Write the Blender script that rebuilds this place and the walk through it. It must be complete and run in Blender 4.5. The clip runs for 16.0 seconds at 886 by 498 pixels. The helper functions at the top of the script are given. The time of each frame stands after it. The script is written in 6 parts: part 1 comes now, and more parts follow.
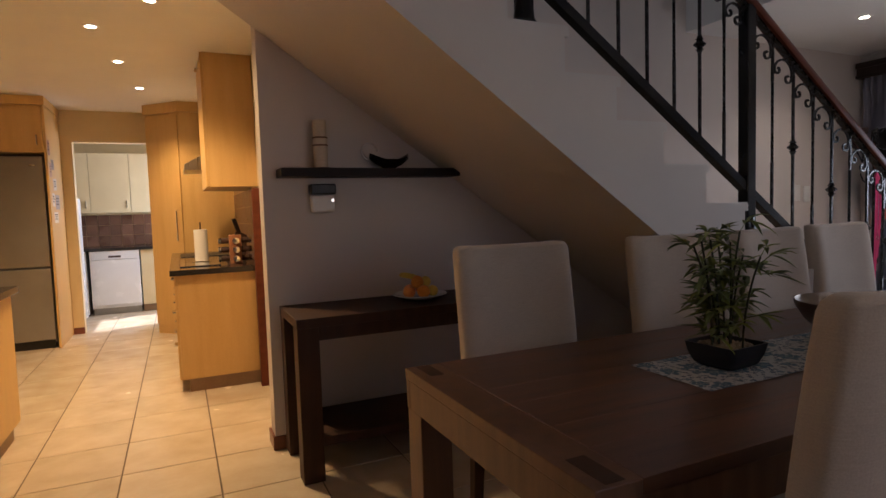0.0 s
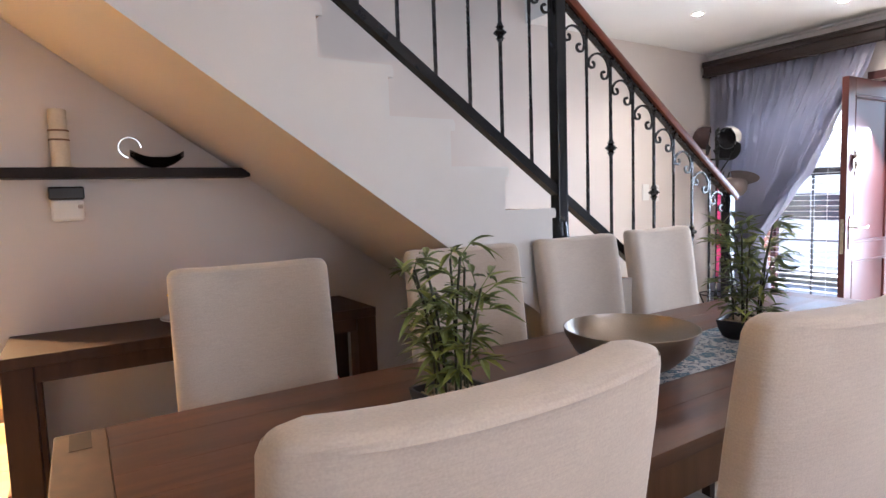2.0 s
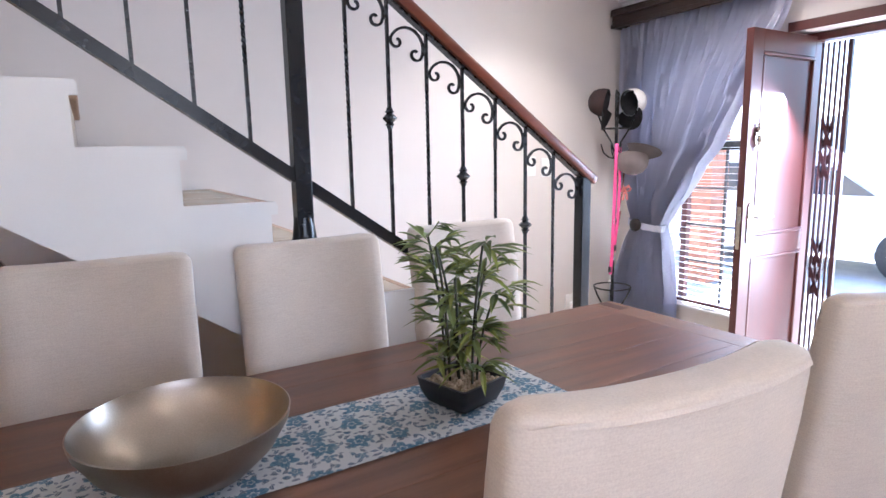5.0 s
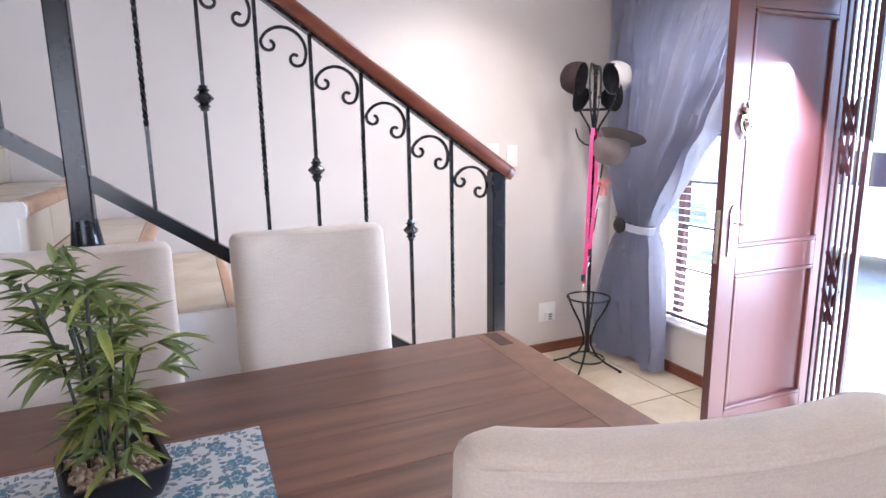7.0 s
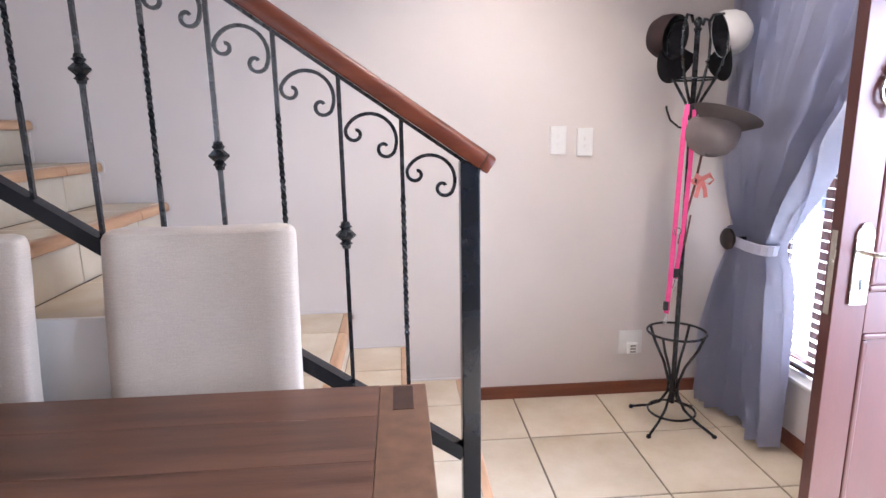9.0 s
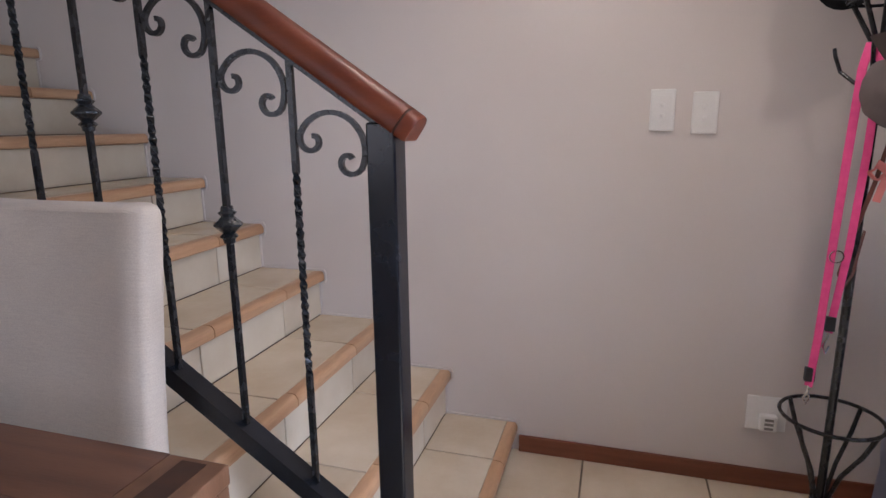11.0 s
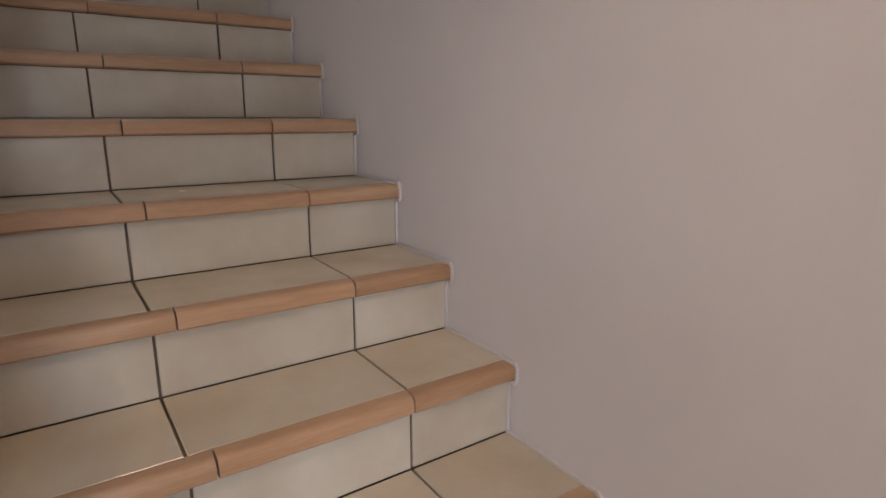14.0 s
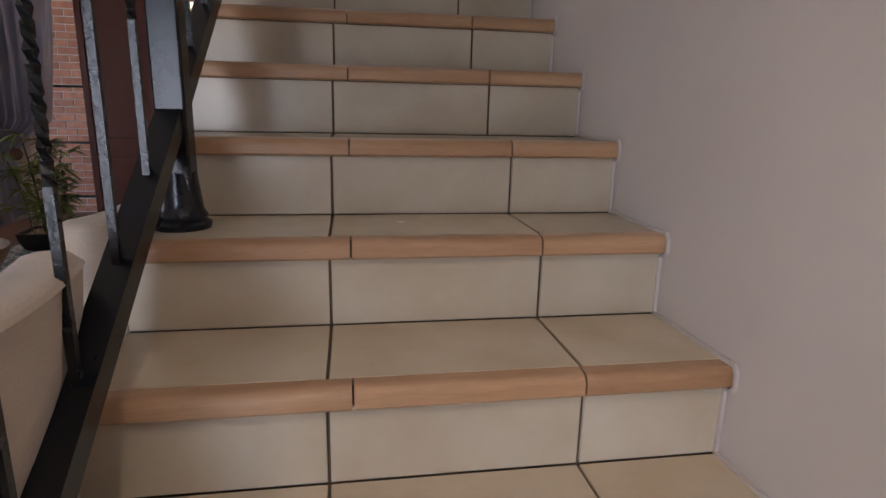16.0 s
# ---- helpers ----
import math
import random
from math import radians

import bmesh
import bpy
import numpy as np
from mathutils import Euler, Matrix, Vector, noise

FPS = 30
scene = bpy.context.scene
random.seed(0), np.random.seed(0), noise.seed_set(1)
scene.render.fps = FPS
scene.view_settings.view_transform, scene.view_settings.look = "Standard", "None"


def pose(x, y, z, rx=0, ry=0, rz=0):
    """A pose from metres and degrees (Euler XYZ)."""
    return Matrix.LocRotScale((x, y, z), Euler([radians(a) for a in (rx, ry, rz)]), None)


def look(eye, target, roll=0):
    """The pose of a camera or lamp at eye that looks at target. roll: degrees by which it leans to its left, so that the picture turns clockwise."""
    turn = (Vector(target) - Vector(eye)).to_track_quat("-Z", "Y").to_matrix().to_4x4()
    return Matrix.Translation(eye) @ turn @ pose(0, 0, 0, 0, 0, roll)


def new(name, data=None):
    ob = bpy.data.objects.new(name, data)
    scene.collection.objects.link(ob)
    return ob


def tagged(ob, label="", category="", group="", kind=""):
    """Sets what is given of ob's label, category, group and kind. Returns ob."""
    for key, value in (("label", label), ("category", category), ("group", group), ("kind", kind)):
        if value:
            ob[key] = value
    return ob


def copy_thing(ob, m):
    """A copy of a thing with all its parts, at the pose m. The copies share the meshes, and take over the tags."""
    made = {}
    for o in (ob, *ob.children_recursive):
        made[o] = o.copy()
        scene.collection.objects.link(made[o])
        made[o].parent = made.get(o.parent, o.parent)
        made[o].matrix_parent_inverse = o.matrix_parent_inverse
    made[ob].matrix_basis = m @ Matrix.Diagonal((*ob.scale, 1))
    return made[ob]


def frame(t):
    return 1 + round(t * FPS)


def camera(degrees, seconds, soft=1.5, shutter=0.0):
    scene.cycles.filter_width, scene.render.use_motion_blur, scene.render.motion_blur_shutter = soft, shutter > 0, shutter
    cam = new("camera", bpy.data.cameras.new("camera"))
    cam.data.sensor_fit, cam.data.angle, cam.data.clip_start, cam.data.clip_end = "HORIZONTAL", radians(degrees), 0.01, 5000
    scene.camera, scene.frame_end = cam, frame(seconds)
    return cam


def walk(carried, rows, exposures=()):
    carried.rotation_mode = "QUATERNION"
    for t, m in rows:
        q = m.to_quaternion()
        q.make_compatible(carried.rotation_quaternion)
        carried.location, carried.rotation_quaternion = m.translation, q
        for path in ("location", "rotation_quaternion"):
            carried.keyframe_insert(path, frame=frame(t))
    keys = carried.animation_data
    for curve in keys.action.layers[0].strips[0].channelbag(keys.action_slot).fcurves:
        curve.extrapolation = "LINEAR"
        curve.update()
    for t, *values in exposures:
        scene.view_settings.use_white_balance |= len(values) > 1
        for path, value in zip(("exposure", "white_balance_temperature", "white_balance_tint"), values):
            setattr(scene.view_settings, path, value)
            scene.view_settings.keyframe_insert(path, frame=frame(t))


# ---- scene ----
cam = camera(75.24, 16.0)
# seconds, place in metres, then yaw, pitch and roll in degrees
ROWS = [
    (0.0, -0.167, 0.092, 1.264, -24.79, -3.83, 1.84),
    (0.5, -0.016, 0.088, 1.283, -27.58, -4.15, 1.97),
    (1.0, 0.184, 0.060, 1.308, -29.29, -4.23, 2.03),
    (1.5, 0.378, 0.078, 1.306, -30.99, -4.63, 2.07),
    (2.0, 0.581, 0.125, 1.315, -32.59, -4.93, 1.95),
    (2.5, 0.776, 0.121, 1.331, -33.77, -5.21, 1.82),
    (3.0, 0.990, 0.112, 1.319, -34.10, -5.84, 1.95),
    (3.5, 1.196, 0.140, 1.297, -34.24, -6.74, 1.94),
    (4.0, 1.402, 0.159, 1.331, -34.07, -7.50, 1.71),
    (4.5, 1.640, 0.140, 1.374, -33.37, -8.19, 1.44),
    (5.0, 1.904, 0.109, 1.401, -31.66, -9.20, 1.10),
    (7.5, 3.129, 0.209, 1.411, -19.97, -11.17, 0.87),
    (8.0, 3.378, 0.282, 1.408, -15.16, -11.38, 0.87),
    (10.5, 4.268, 0.971, 1.297, 11.65, -11.98, 0.82),
    (11.0, 4.421, 1.162, 1.277, 16.68, -12.17, 0.68),
    (11.5, 4.548, 1.385, 1.269, 22.43, -12.87, 0.59),
    (12.0, 4.549, 1.607, 1.285, 27.89, -13.29, 0.54),
    (12.5, 4.514, 1.822, 1.317, 33.91, -13.86, 0.36),
    (13.0, 4.456, 2.033, 1.327, 40.93, -14.10, -0.01),
    (13.5, 4.345, 2.221, 1.300, 48.68, -13.43, -0.15),
    (14.0, 4.229, 2.364, 1.286, 55.43, -13.55, -0.38),
    (14.5, 4.083, 2.483, 1.280, 62.52, -13.69, -0.79),
    (15.0, 3.989, 2.533, 1.310, 69.07, -13.73, -1.01),
    (15.5, 3.916, 2.544, 1.313, 75.39, -13.49, -1.18),
    (16.0, 3.875, 2.548, 1.324, 80.91, -13.45, -1.19),
]
EXPOSURES = [(0.0, 0.49, 5700, 19), (0.7, 0.94, 5220, 17), (1.5, 2.17, 5320, 16), (2.5, 2.87, 5220, 12), (3.5, 2.95, 5120, 13), (5.0, 3.0, 5020, 14), (8.2, 2.85, 5070, 16), (10.3, 1.86, 5420, 19), (11.5, 1.43, 5370, 19), (12.5, 1.43, 5520, 17), (13.5, 1.53, 5850, 18), (15.0, 1.08, 5900, 18), (16.0, 1.38, 5850, 19)]
walk(cam, [(t, pose(x, y, z, 90 + pitch, roll, yaw)) for t, x, y, z, yaw, pitch, roll in ROWS], EXPOSURES)

# ---- world, sun and lamps ----
world = bpy.data.worlds.new("sky")
scene.world = world
world.use_nodes = True
wn = world.node_tree
sky = wn.nodes.new("ShaderNodeTexSky")
sky.sky_type, sky.sun_disc = "NISHITA", False
SUN_EL, SUN_AZ = 48.0, 70.0      # degrees above the horizon, and clockwise from +y
sky.sun_elevation, sky.sun_rotation = radians(SUN_EL), radians(SUN_AZ)
wn.links.new(sky.outputs[0], wn.nodes["Background"].inputs[0])
wn.nodes["Background"].inputs[1].default_value = 0.15

sun = new("sun", bpy.data.lights.new("sun", "SUN"))
sun.data.energy, sun.data.angle, sun.data.color = 5.0, radians(0.5), (1.0, 0.95, 0.88)
_a, _e = radians(SUN_AZ), radians(SUN_EL)
sun.matrix_world = look((math.sin(_a) * math.cos(_e) * 30, math.cos(_a) * math.cos(_e) * 30, math.sin(_e) * 30), (0, 0, 0))


def area(name, eye, target, w, h, watts, color):
    ob = new(name, bpy.data.lights.new(name, "AREA"))
    ob.data.shape, ob.data.size, ob.data.size_y = "RECTANGLE", w, h
    ob.data.energy, ob.data.color = watts, color
    ob.matrix_world = look(eye, target)
    return ob


area("skylight_door", (5.74, 1.35, 1.05), (4.7, 2.0, -0.2), 0.62, 1.9, 15, (0.93, 0.97, 1.0))
# lamp added out of view below the closed upper ceiling, for daylight from upstairs
area("skylight_landing", (0.6, 2.7, 5.1), (1.6, 2.7, 2.0), 1.6, 0.9, 4.0, (0.86, 0.97, 1.0))
# unseen warm fill lamp, added to light the near chair backs
area("skylight_lounge", (1.9, -1.72, 1.475), (1.9, 3.0, 1.2), 1.55, 1.2, 3.4, (1.0, 0.70, 0.50))
area("skylight_scullery", (0.44, 8.65, 1.5), (-1.2, 8.6, 1.3), 0.8, 0.8, 22, (0.95, 0.97, 1.0))

LIGHTS_DINING = [(4.24, 2.56), (4.88, 1.95), (2.5, -0.3), (0.9, -0.3)]
LIGHTS_KITCHEN = [(-0.24, 3.82), (-0.60, 4.43), (-0.52, 5.31), (-0.42, 6.29)]
CEIL = 2.51


def spot(x, y, watts, color, wide=130):
    ob = new("downlight_lamp", bpy.data.lights.new("downlight_lamp", "SPOT"))
    ob.data.energy, ob.data.color, ob.data.spot_size, ob.data.spot_blend, ob.data.shadow_soft_size = watts, color, radians(wide), 0.7, 0.03
    ob.matrix_world = look((x, y, CEIL - 0.03), (x, y + 0.001, 0))


for lx, ly in LIGHTS_DINING:
    spot(lx, ly, 8 if lx > 4 else 2.5, (1.0, 0.80, 0.58))
for lx, ly in LIGHTS_KITCHEN:
    spot(lx, ly, 60, (1.0, 0.64, 0.27))

# ---- materials ----


def surf(name, c1, c2, scale=8.0, rough=0.6, bump=0.1, bscale=120.0, metal=0.0, stretch=(1, 1, 1), vary=0.0, rough_var=0.1, coat=0.0, sheen=0.0, spec=0.5, detail=6.0, contrast=(0.3, 0.7), fine_mix=0.18):
    """A surface with a coarse and a fine variation of colour, gloss and relief, in metres."""
    m = bpy.data.materials.new(name)
    m.use_nodes = True
    nt = m.node_tree
    L = nt.links.new
    b = nt.nodes["Principled BSDF"]
    co = nt.nodes.new("ShaderNodeTexCoord")
    mp = nt.nodes.new("ShaderNodeMapping")
    mp.inputs["Scale"].default_value = stretch
    L(co.outputs["Object"], mp.inputs["Vector"])
    info = nt.nodes.new("ShaderNodeObjectInfo")
    sh = nt.nodes.new("ShaderNodeVectorMath")
    sh.operation = "ADD"
    sc = nt.nodes.new("ShaderNodeMath")
    sc.operation = "MULTIPLY"
    sc.inputs[1].default_value = 37.0 if vary else 0.0
    L(info.outputs["Random"], sc.inputs[0])
    L(mp.outputs[0], sh.inputs[0])
    L(sc.outputs[0], sh.inputs[1])
    n1 = nt.nodes.new("ShaderNodeTexNoise")
    n1.inputs["Scale"].default_value, n1.inputs["Detail"].default_value = scale, detail
    L(sh.outputs[0], n1.inputs["Vector"])
    n2 = nt.nodes.new("ShaderNodeTexNoise")
    n2.inputs["Scale"].default_value, n2.inputs["Detail"].default_value = bscale, 4
    L(sh.outputs[0], n2.inputs["Vector"])
    mix = nt.nodes.new("ShaderNodeMixRGB")
    mix.inputs[1].default_value, mix.inputs[2].default_value = (*c1, 1), (*c2, 1)
    mr = nt.nodes.new("ShaderNodeMapRange")
    mr.inputs[1].default_value, mr.inputs[2].default_value = contrast
    L(n1.outputs[0], mr.inputs[0])
    L(mr.outputs[0], mix.inputs[0])
    fine = nt.nodes.new("ShaderNodeMixRGB")
    fine.blend_type = "OVERLAY"
    fine.inputs[0].default_value = fine_mix
    L(mix.outputs[0], fine.inputs[1])
    L(n2.outputs[0], fine.inputs[2])
    last = fine.outputs[0]
    if vary:
        hsv = nt.nodes.new("ShaderNodeHueSaturation")
        vr = nt.nodes.new("ShaderNodeMapRange")
        vr.inputs[3].default_value, vr.inputs[4].default_value = 1 - vary, 1 + vary
        L(info.outputs["Random"], vr.inputs[0])
        L(vr.outputs[0], hsv.inputs["Value"])
        L(last, hsv.inputs["Color"])
        last = hsv.outputs[0]
    L(last, b.inputs["Base Color"])
    rr = nt.nodes.new("ShaderNodeMapRange")
    rr.inputs[3].default_value, rr.inputs[4].default_value = max(0.02, rough - rough_var), min(1, rough + rough_var)
    L(n1.outputs[0], rr.inputs[0])
    L(rr.outputs[0], b.inputs["Roughness"])
    bp = nt.nodes.new("ShaderNodeBump")
    bp.inputs["Strength"].default_value, bp.inputs["Distance"].default_value = bump, 0.004
    L(n2.outputs[0], bp.inputs["Height"])
    L(bp.outputs[0], b.inputs["Normal"])
    b.inputs["Metallic"].default_value, b.inputs["Coat Weight"].default_value = metal, coat
    b.inputs["Specular IOR Level"].default_value = spec
    b.inputs["Sheen Weight"].default_value = sheen
    return m


def glowing(name, color, strength):
    m = bpy.data.materials.new(name)
    m.use_nodes = True
    b = m.node_tree.nodes["Principled BSDF"]
    b.inputs["Emission Color"].default_value, b.inputs["Emission Strength"].default_value = (*color, 1), strength
    return m


def weave(name, c1, c2, scale=600.0):
    """Woven cloth: crossed threads under a coarse unevenness."""
    m = surf(name, c1, c2, 5.0, 0.9, 0.15, 300, sheen=0.25, spec=0.2, stretch=(1, 1, 1))
    nt = m.node_tree
    L = nt.links.new
    co = nt.nodes.new("ShaderNodeTexCoord")
    outs = []
    for st in ((scale * 0.12, 1, scale), (scale, 1, scale * 0.12)):
        mp = nt.nodes.new("ShaderNodeMapping")
        mp.inputs["Scale"].default_value = (st[0] * 0.3, st[0] * 0.3, st[2] * 0.3)
        L(co.outputs["Object"], mp.inputs[0])
        n = nt.nodes.new("ShaderNodeTexNoise")
        n.inputs["Scale"].default_value, n.inputs["Detail"].default_value = 1.0, 2
        L(mp.outputs[0], n.inputs[0])
        outs.append(n.outputs[0])
    add = nt.nodes.new("ShaderNodeMath")
    L(outs[0], add.inputs[0])
    L(outs[1], add.inputs[1])
    b = nt.nodes["Principled BSDF"]
    bp = nt.nodes.new("ShaderNodeBump")
    bp.inputs["Strength"].default_value, bp.inputs["Distance"].default_value = 0.25, 0.001
    L(add.outputs[0], bp.inputs["Height"])
    L(bp.outputs[0], b.inputs["Normal"])
    # slubs: short thicker threads that run across the cloth
    mp = nt.nodes.new("ShaderNodeMapping")
    mp.inputs["Scale"].default_value = (30, 30, 420)
    L(co.outputs["Object"], mp.inputs[0])
    slub = nt.nodes.new("ShaderNodeTexNoise")
    slub.inputs["Scale"].default_value, slub.inputs["Detail"].default_value = 1.0, 3
    L(mp.outputs[0], slub.inputs[0])
    tone = nt.nodes.new("ShaderNodeMapRange")
    tone.inputs[1].default_value, tone.inputs[2].default_value, tone.inputs[3].default_value, tone.inputs[4].default_value = 0.3, 0.7, 0.95, 1.04
    L(slub.outputs[0], tone.inputs[0])
    hsv = nt.nodes.new("ShaderNodeHueSaturation")
    L(tone.outputs[0], hsv.inputs["Value"])
    L(b.inputs["Base Color"].links[0].from_socket, hsv.inputs["Color"])
    L(hsv.outputs[0], b.inputs["Base Color"])
    return m


WALL = surf("wall_paint", (0.645, 0.59, 0.555), (0.68, 0.625, 0.585), 2, 0.52, 0.03, 260, fine_mix=0.04)
WHITE = surf("white_plaster", (0.67, 0.655, 0.63), (0.71, 0.695, 0.67), 3, 0.7, 0.03, 240, fine_mix=0.04)
CEILING = surf("ceiling_paint", (0.80, 0.79, 0.77), (0.83, 0.82, 0.80), 3, 0.85, 0.03, 200)
KITCHEN_WALL = surf("kitchen_paint", (0.70, 0.56, 0.32), (0.74, 0.60, 0.35), 3, 0.7, 0.04, 200)
TILE = surf("floor_tile_glaze", (0.54, 0.43, 0.29), (0.69, 0.60, 0.46), 5, 0.26, 0.02, 60, vary=0.05, rough_var=0.03, contrast=(0.2, 0.8), detail=3, fine_mix=0.04)
RISER = surf("riser_tile_glaze", (0.53, 0.445, 0.32), (0.68, 0.62, 0.50), 5, 0.30, 0.02, 60, vary=0.04, rough_var=0.03, contrast=(0.2, 0.8), detail=3, fine_mix=0.04)
GROUT = surf("grout", (0.12, 0.09, 0.062), (0.19, 0.145, 0.105), 30, 0.9, 0.3, 200)
NOSING = surf("terracotta_nosing", (0.43, 0.24, 0.12), (0.55, 0.35, 0.20), 9, 0.4, 0.06, 90, stretch=(1, 0.25, 3.0), vary=0.06)
IRON = surf("black_iron", (0.005, 0.006, 0.007), (0.014, 0.015, 0.017), 40, 0.27, 0.25, 110, spec=0.45, rough_var=0.05)
IRON_POST = surf("black_post_paint", (0.004, 0.005, 0.007), (0.010, 0.012, 0.016), 14, 0.26, 0.03, 90, spec=0.38, rough_var=0.03)
MAHOGANY = surf("red_mahogany", (0.085, 0.018, 0.007), (0.135, 0.032, 0.011), 10, 0.40, 0.04, 140, stretch=(0.2, 2.5, 2.5), spec=0.35)
DOOR_WOOD = surf("red_stained_door_wood", (0.055, 0.012, 0.010), (0.082, 0.019, 0.014), 9, 0.40, 0.03, 150, stretch=(3, 3, 0.25), coat=0.10, spec=0.5, rough_var=0.04, contrast=(0.1, 0.9))
DOOR_WOOD.node_tree.nodes["Principled BSDF"].inputs["Coat Roughness"].default_value = 0.40
PELMET_WOOD = surf("dark_stained_pelmet_wood", (0.010, 0.004, 0.003), (0.028, 0.011, 0.008), 7, 0.38, 0.06, 160, stretch=(3, 0.3, 3))
DARK_WOOD = surf("dark_walnut_wood", (0.030, 0.014, 0.009), (0.065, 0.030, 0.018), 7, 0.55, 0.08, 160, stretch=(3, 3, 0.4), spec=0.3)
TABLE_WOOD = surf("brown_table_wood", (0.060, 0.024, 0.013), (0.150, 0.070, 0.040), 5, 0.34, 0.10, 90, stretch=(0.35, 5.0, 5.0), vary=0.12, detail=9)
TABLE_LEG = surf("brown_leg_wood", (0.10, 0.045, 0.02), (0.17, 0.085, 0.045), 5, 0.42, 0.10, 90, stretch=(5.0, 5.0, 0.35), detail=9)
LINEN = weave("beige_linen", (0.48, 0.41, 0.335), (0.55, 0.475, 0.39))
SKIRT = surf("red_brown_skirting", (0.14, 0.04, 0.02), (0.21, 0.07, 0.035), 8, 0.35, 0.05, 120, stretch=(0.4, 0.4, 4))
CHROME = surf("chrome", (0.72, 0.72, 0.72), (0.8, 0.8, 0.8), 20, 0.10, 0.02, 100, metal=1.0, rough_var=0.05)
BRASS = surf("aged_nickel", (0.45, 0.42, 0.36), (0.6, 0.56, 0.48), 40, 0.25, 0.1, 120, metal=1.0)
PLASTIC = surf("white_plastic", (0.78, 0.77, 0.74), (0.8, 0.79, 0.77), 20, 0.35, 0.02, 200)

# ---- mesh helpers ----


def part(name, bm, material, parent=None, label=""):
    """Links a bmesh as one mesh object under a thing or a part."""
    me = bpy.data.meshes.new(name)
    bm.normal_update()
    bm.to_mesh(me)
    bm.free()
    for m in (material if isinstance(material, (list, tuple)) else [material]):
        me.materials.append(m)
    ob = new(name, me)
    if parent is not None:
        ob.parent = parent
    if label:
        ob["label"] = label
    return ob


def empty(name, m, label, category, group="", kind=""):
    ob = new(name)
    ob.empty_display_size = 0.1
    ob.matrix_world = m
    return tagged(ob, label, category, group, kind)


def smooth(ob, angle=40):
    me = ob.data
    me.shade_smooth()
    me.set_sharp_from_angle(angle=radians(angle))
    return ob


def box(x0, x1, y0, y1, z0, z1, bevel=0.0, seg=2, bm=None):
    made = bm if bm is not None else bmesh.new()
    r = bmesh.ops.create_cube(made, size=1.0)
    vs = r["verts"]
    for v in vs:
        v.co = ((x0 + x1) / 2 + v.co.x * (x1 - x0), (y0 + y1) / 2 + v.co.y * (y1 - y0), (z0 + z1) / 2 + v.co.z * (z1 - z0))
    if bevel:
        es = list({e for v in vs for e in v.link_edges})
        bmesh.ops.bevel(made, geom=es, offset=bevel, segments=seg, profile=0.5, affect="EDGES")
    return made


def prism(outline, axis, a, b, bm=None):
    """A closed outline of 2D points pushed along an axis from a to b."""
    made = bm if bm is not None else bmesh.new()

    def p3(u, v, w):
        return {"x": (w, u, v), "y": (u, w, v), "z": (u, v, w)}[axis]

    va = [made.verts.new(p3(u, v, a)) for u, v in outline]
    vb = [made.verts.new(p3(u, v, b)) for u, v in outline]
    made.faces.new(va)
    made.faces.new(list(reversed(vb)))
    n = len(outline)
    for i in range(n):
        made.faces.new((va[i], vb[i], vb[(i + 1) % n], va[(i + 1) % n]))
    bmesh.ops.recalc_face_normals(made, faces=made.faces[:])
    return made


def lathe(profile, n=24, center=(0, 0, 0), bm=None, closed=False):
    made = bm if bm is not None else bmesh.new()
    rings = []
    for r, z in profile:
        if r < 1e-5:
            rings.append([made.verts.new((center[0], center[1], center[2] + z))])
        else:
            rings.append([made.verts.new((center[0] + r * math.cos(2 * math.pi * i / n), center[1] + r * math.sin(2 * math.pi * i / n), center[2] + z)) for i in range(n)])
    for a, b in zip(rings, rings[1:]):
        for i in range(n):
            j = (i + 1) % n
            q = [a[i % len(a)], a[j % len(a)], b[j % len(b)], b[i % len(b)]]
            q = list(dict.fromkeys(q))
            if len(q) > 2:
                made.faces.new(q)
    bmesh.ops.recalc_face_normals(made, faces=made.faces[:])
    return made


def sweep(points, section, bm=None, twist=0.0, up=(0, 0, 1), scales=None, cap=True):
    """A section of 2D points carried along a path; twist in turns over its length."""
    made = bm if bm is not None else bmesh.new()
    pts = [Vector(p) for p in points]
    rings = []
    side = None
    for i, p in enumerate(pts):
        d = (pts[min(i + 1, len(pts) - 1)] - pts[max(i - 1, 0)]).normalized()
        if side is None:
            u = Vector(up)
            if abs(d.dot(u)) > 0.95:
                u = Vector((1, 0, 0))
            side = d.cross(u).normalized()
        else:
            side = (side - d * side.dot(d)).normalized()
        top = side.cross(d)
        k = i / (len(pts) - 1)
        a = 2 * math.pi * twist * k
        s = scales[i] if scales else 1.0
        ring = []
        for u_, v_ in section:
            cu, cv = u_ * math.cos(a) - v_ * math.sin(a), u_ * math.sin(a) + v_ * math.cos(a)
            ring.append(made.verts.new(p + side * cu * s + top * cv * s))
        rings.append(ring)
    n = len(section)
    for a_, b_ in zip(rings, rings[1:]):
        for i in range(n):
            made.faces.new((a_[i], a_[(i + 1) % n], b_[(i + 1) % n], b_[i]))
    if cap:
        made.faces.new(list(reversed(rings[0])))
        made.faces.new(rings[-1])
    return made


def circle(r, n=8):
    return [(r * math.cos(2 * math.pi * i / n), r * math.sin(2 * math.pi * i / n)) for i in range(n)]


def square(w, h=None):
    h = h or w
    return [(-w / 2, -h / 2), (w / 2, -h / 2), (w / 2, h / 2), (-w / 2, h / 2)]


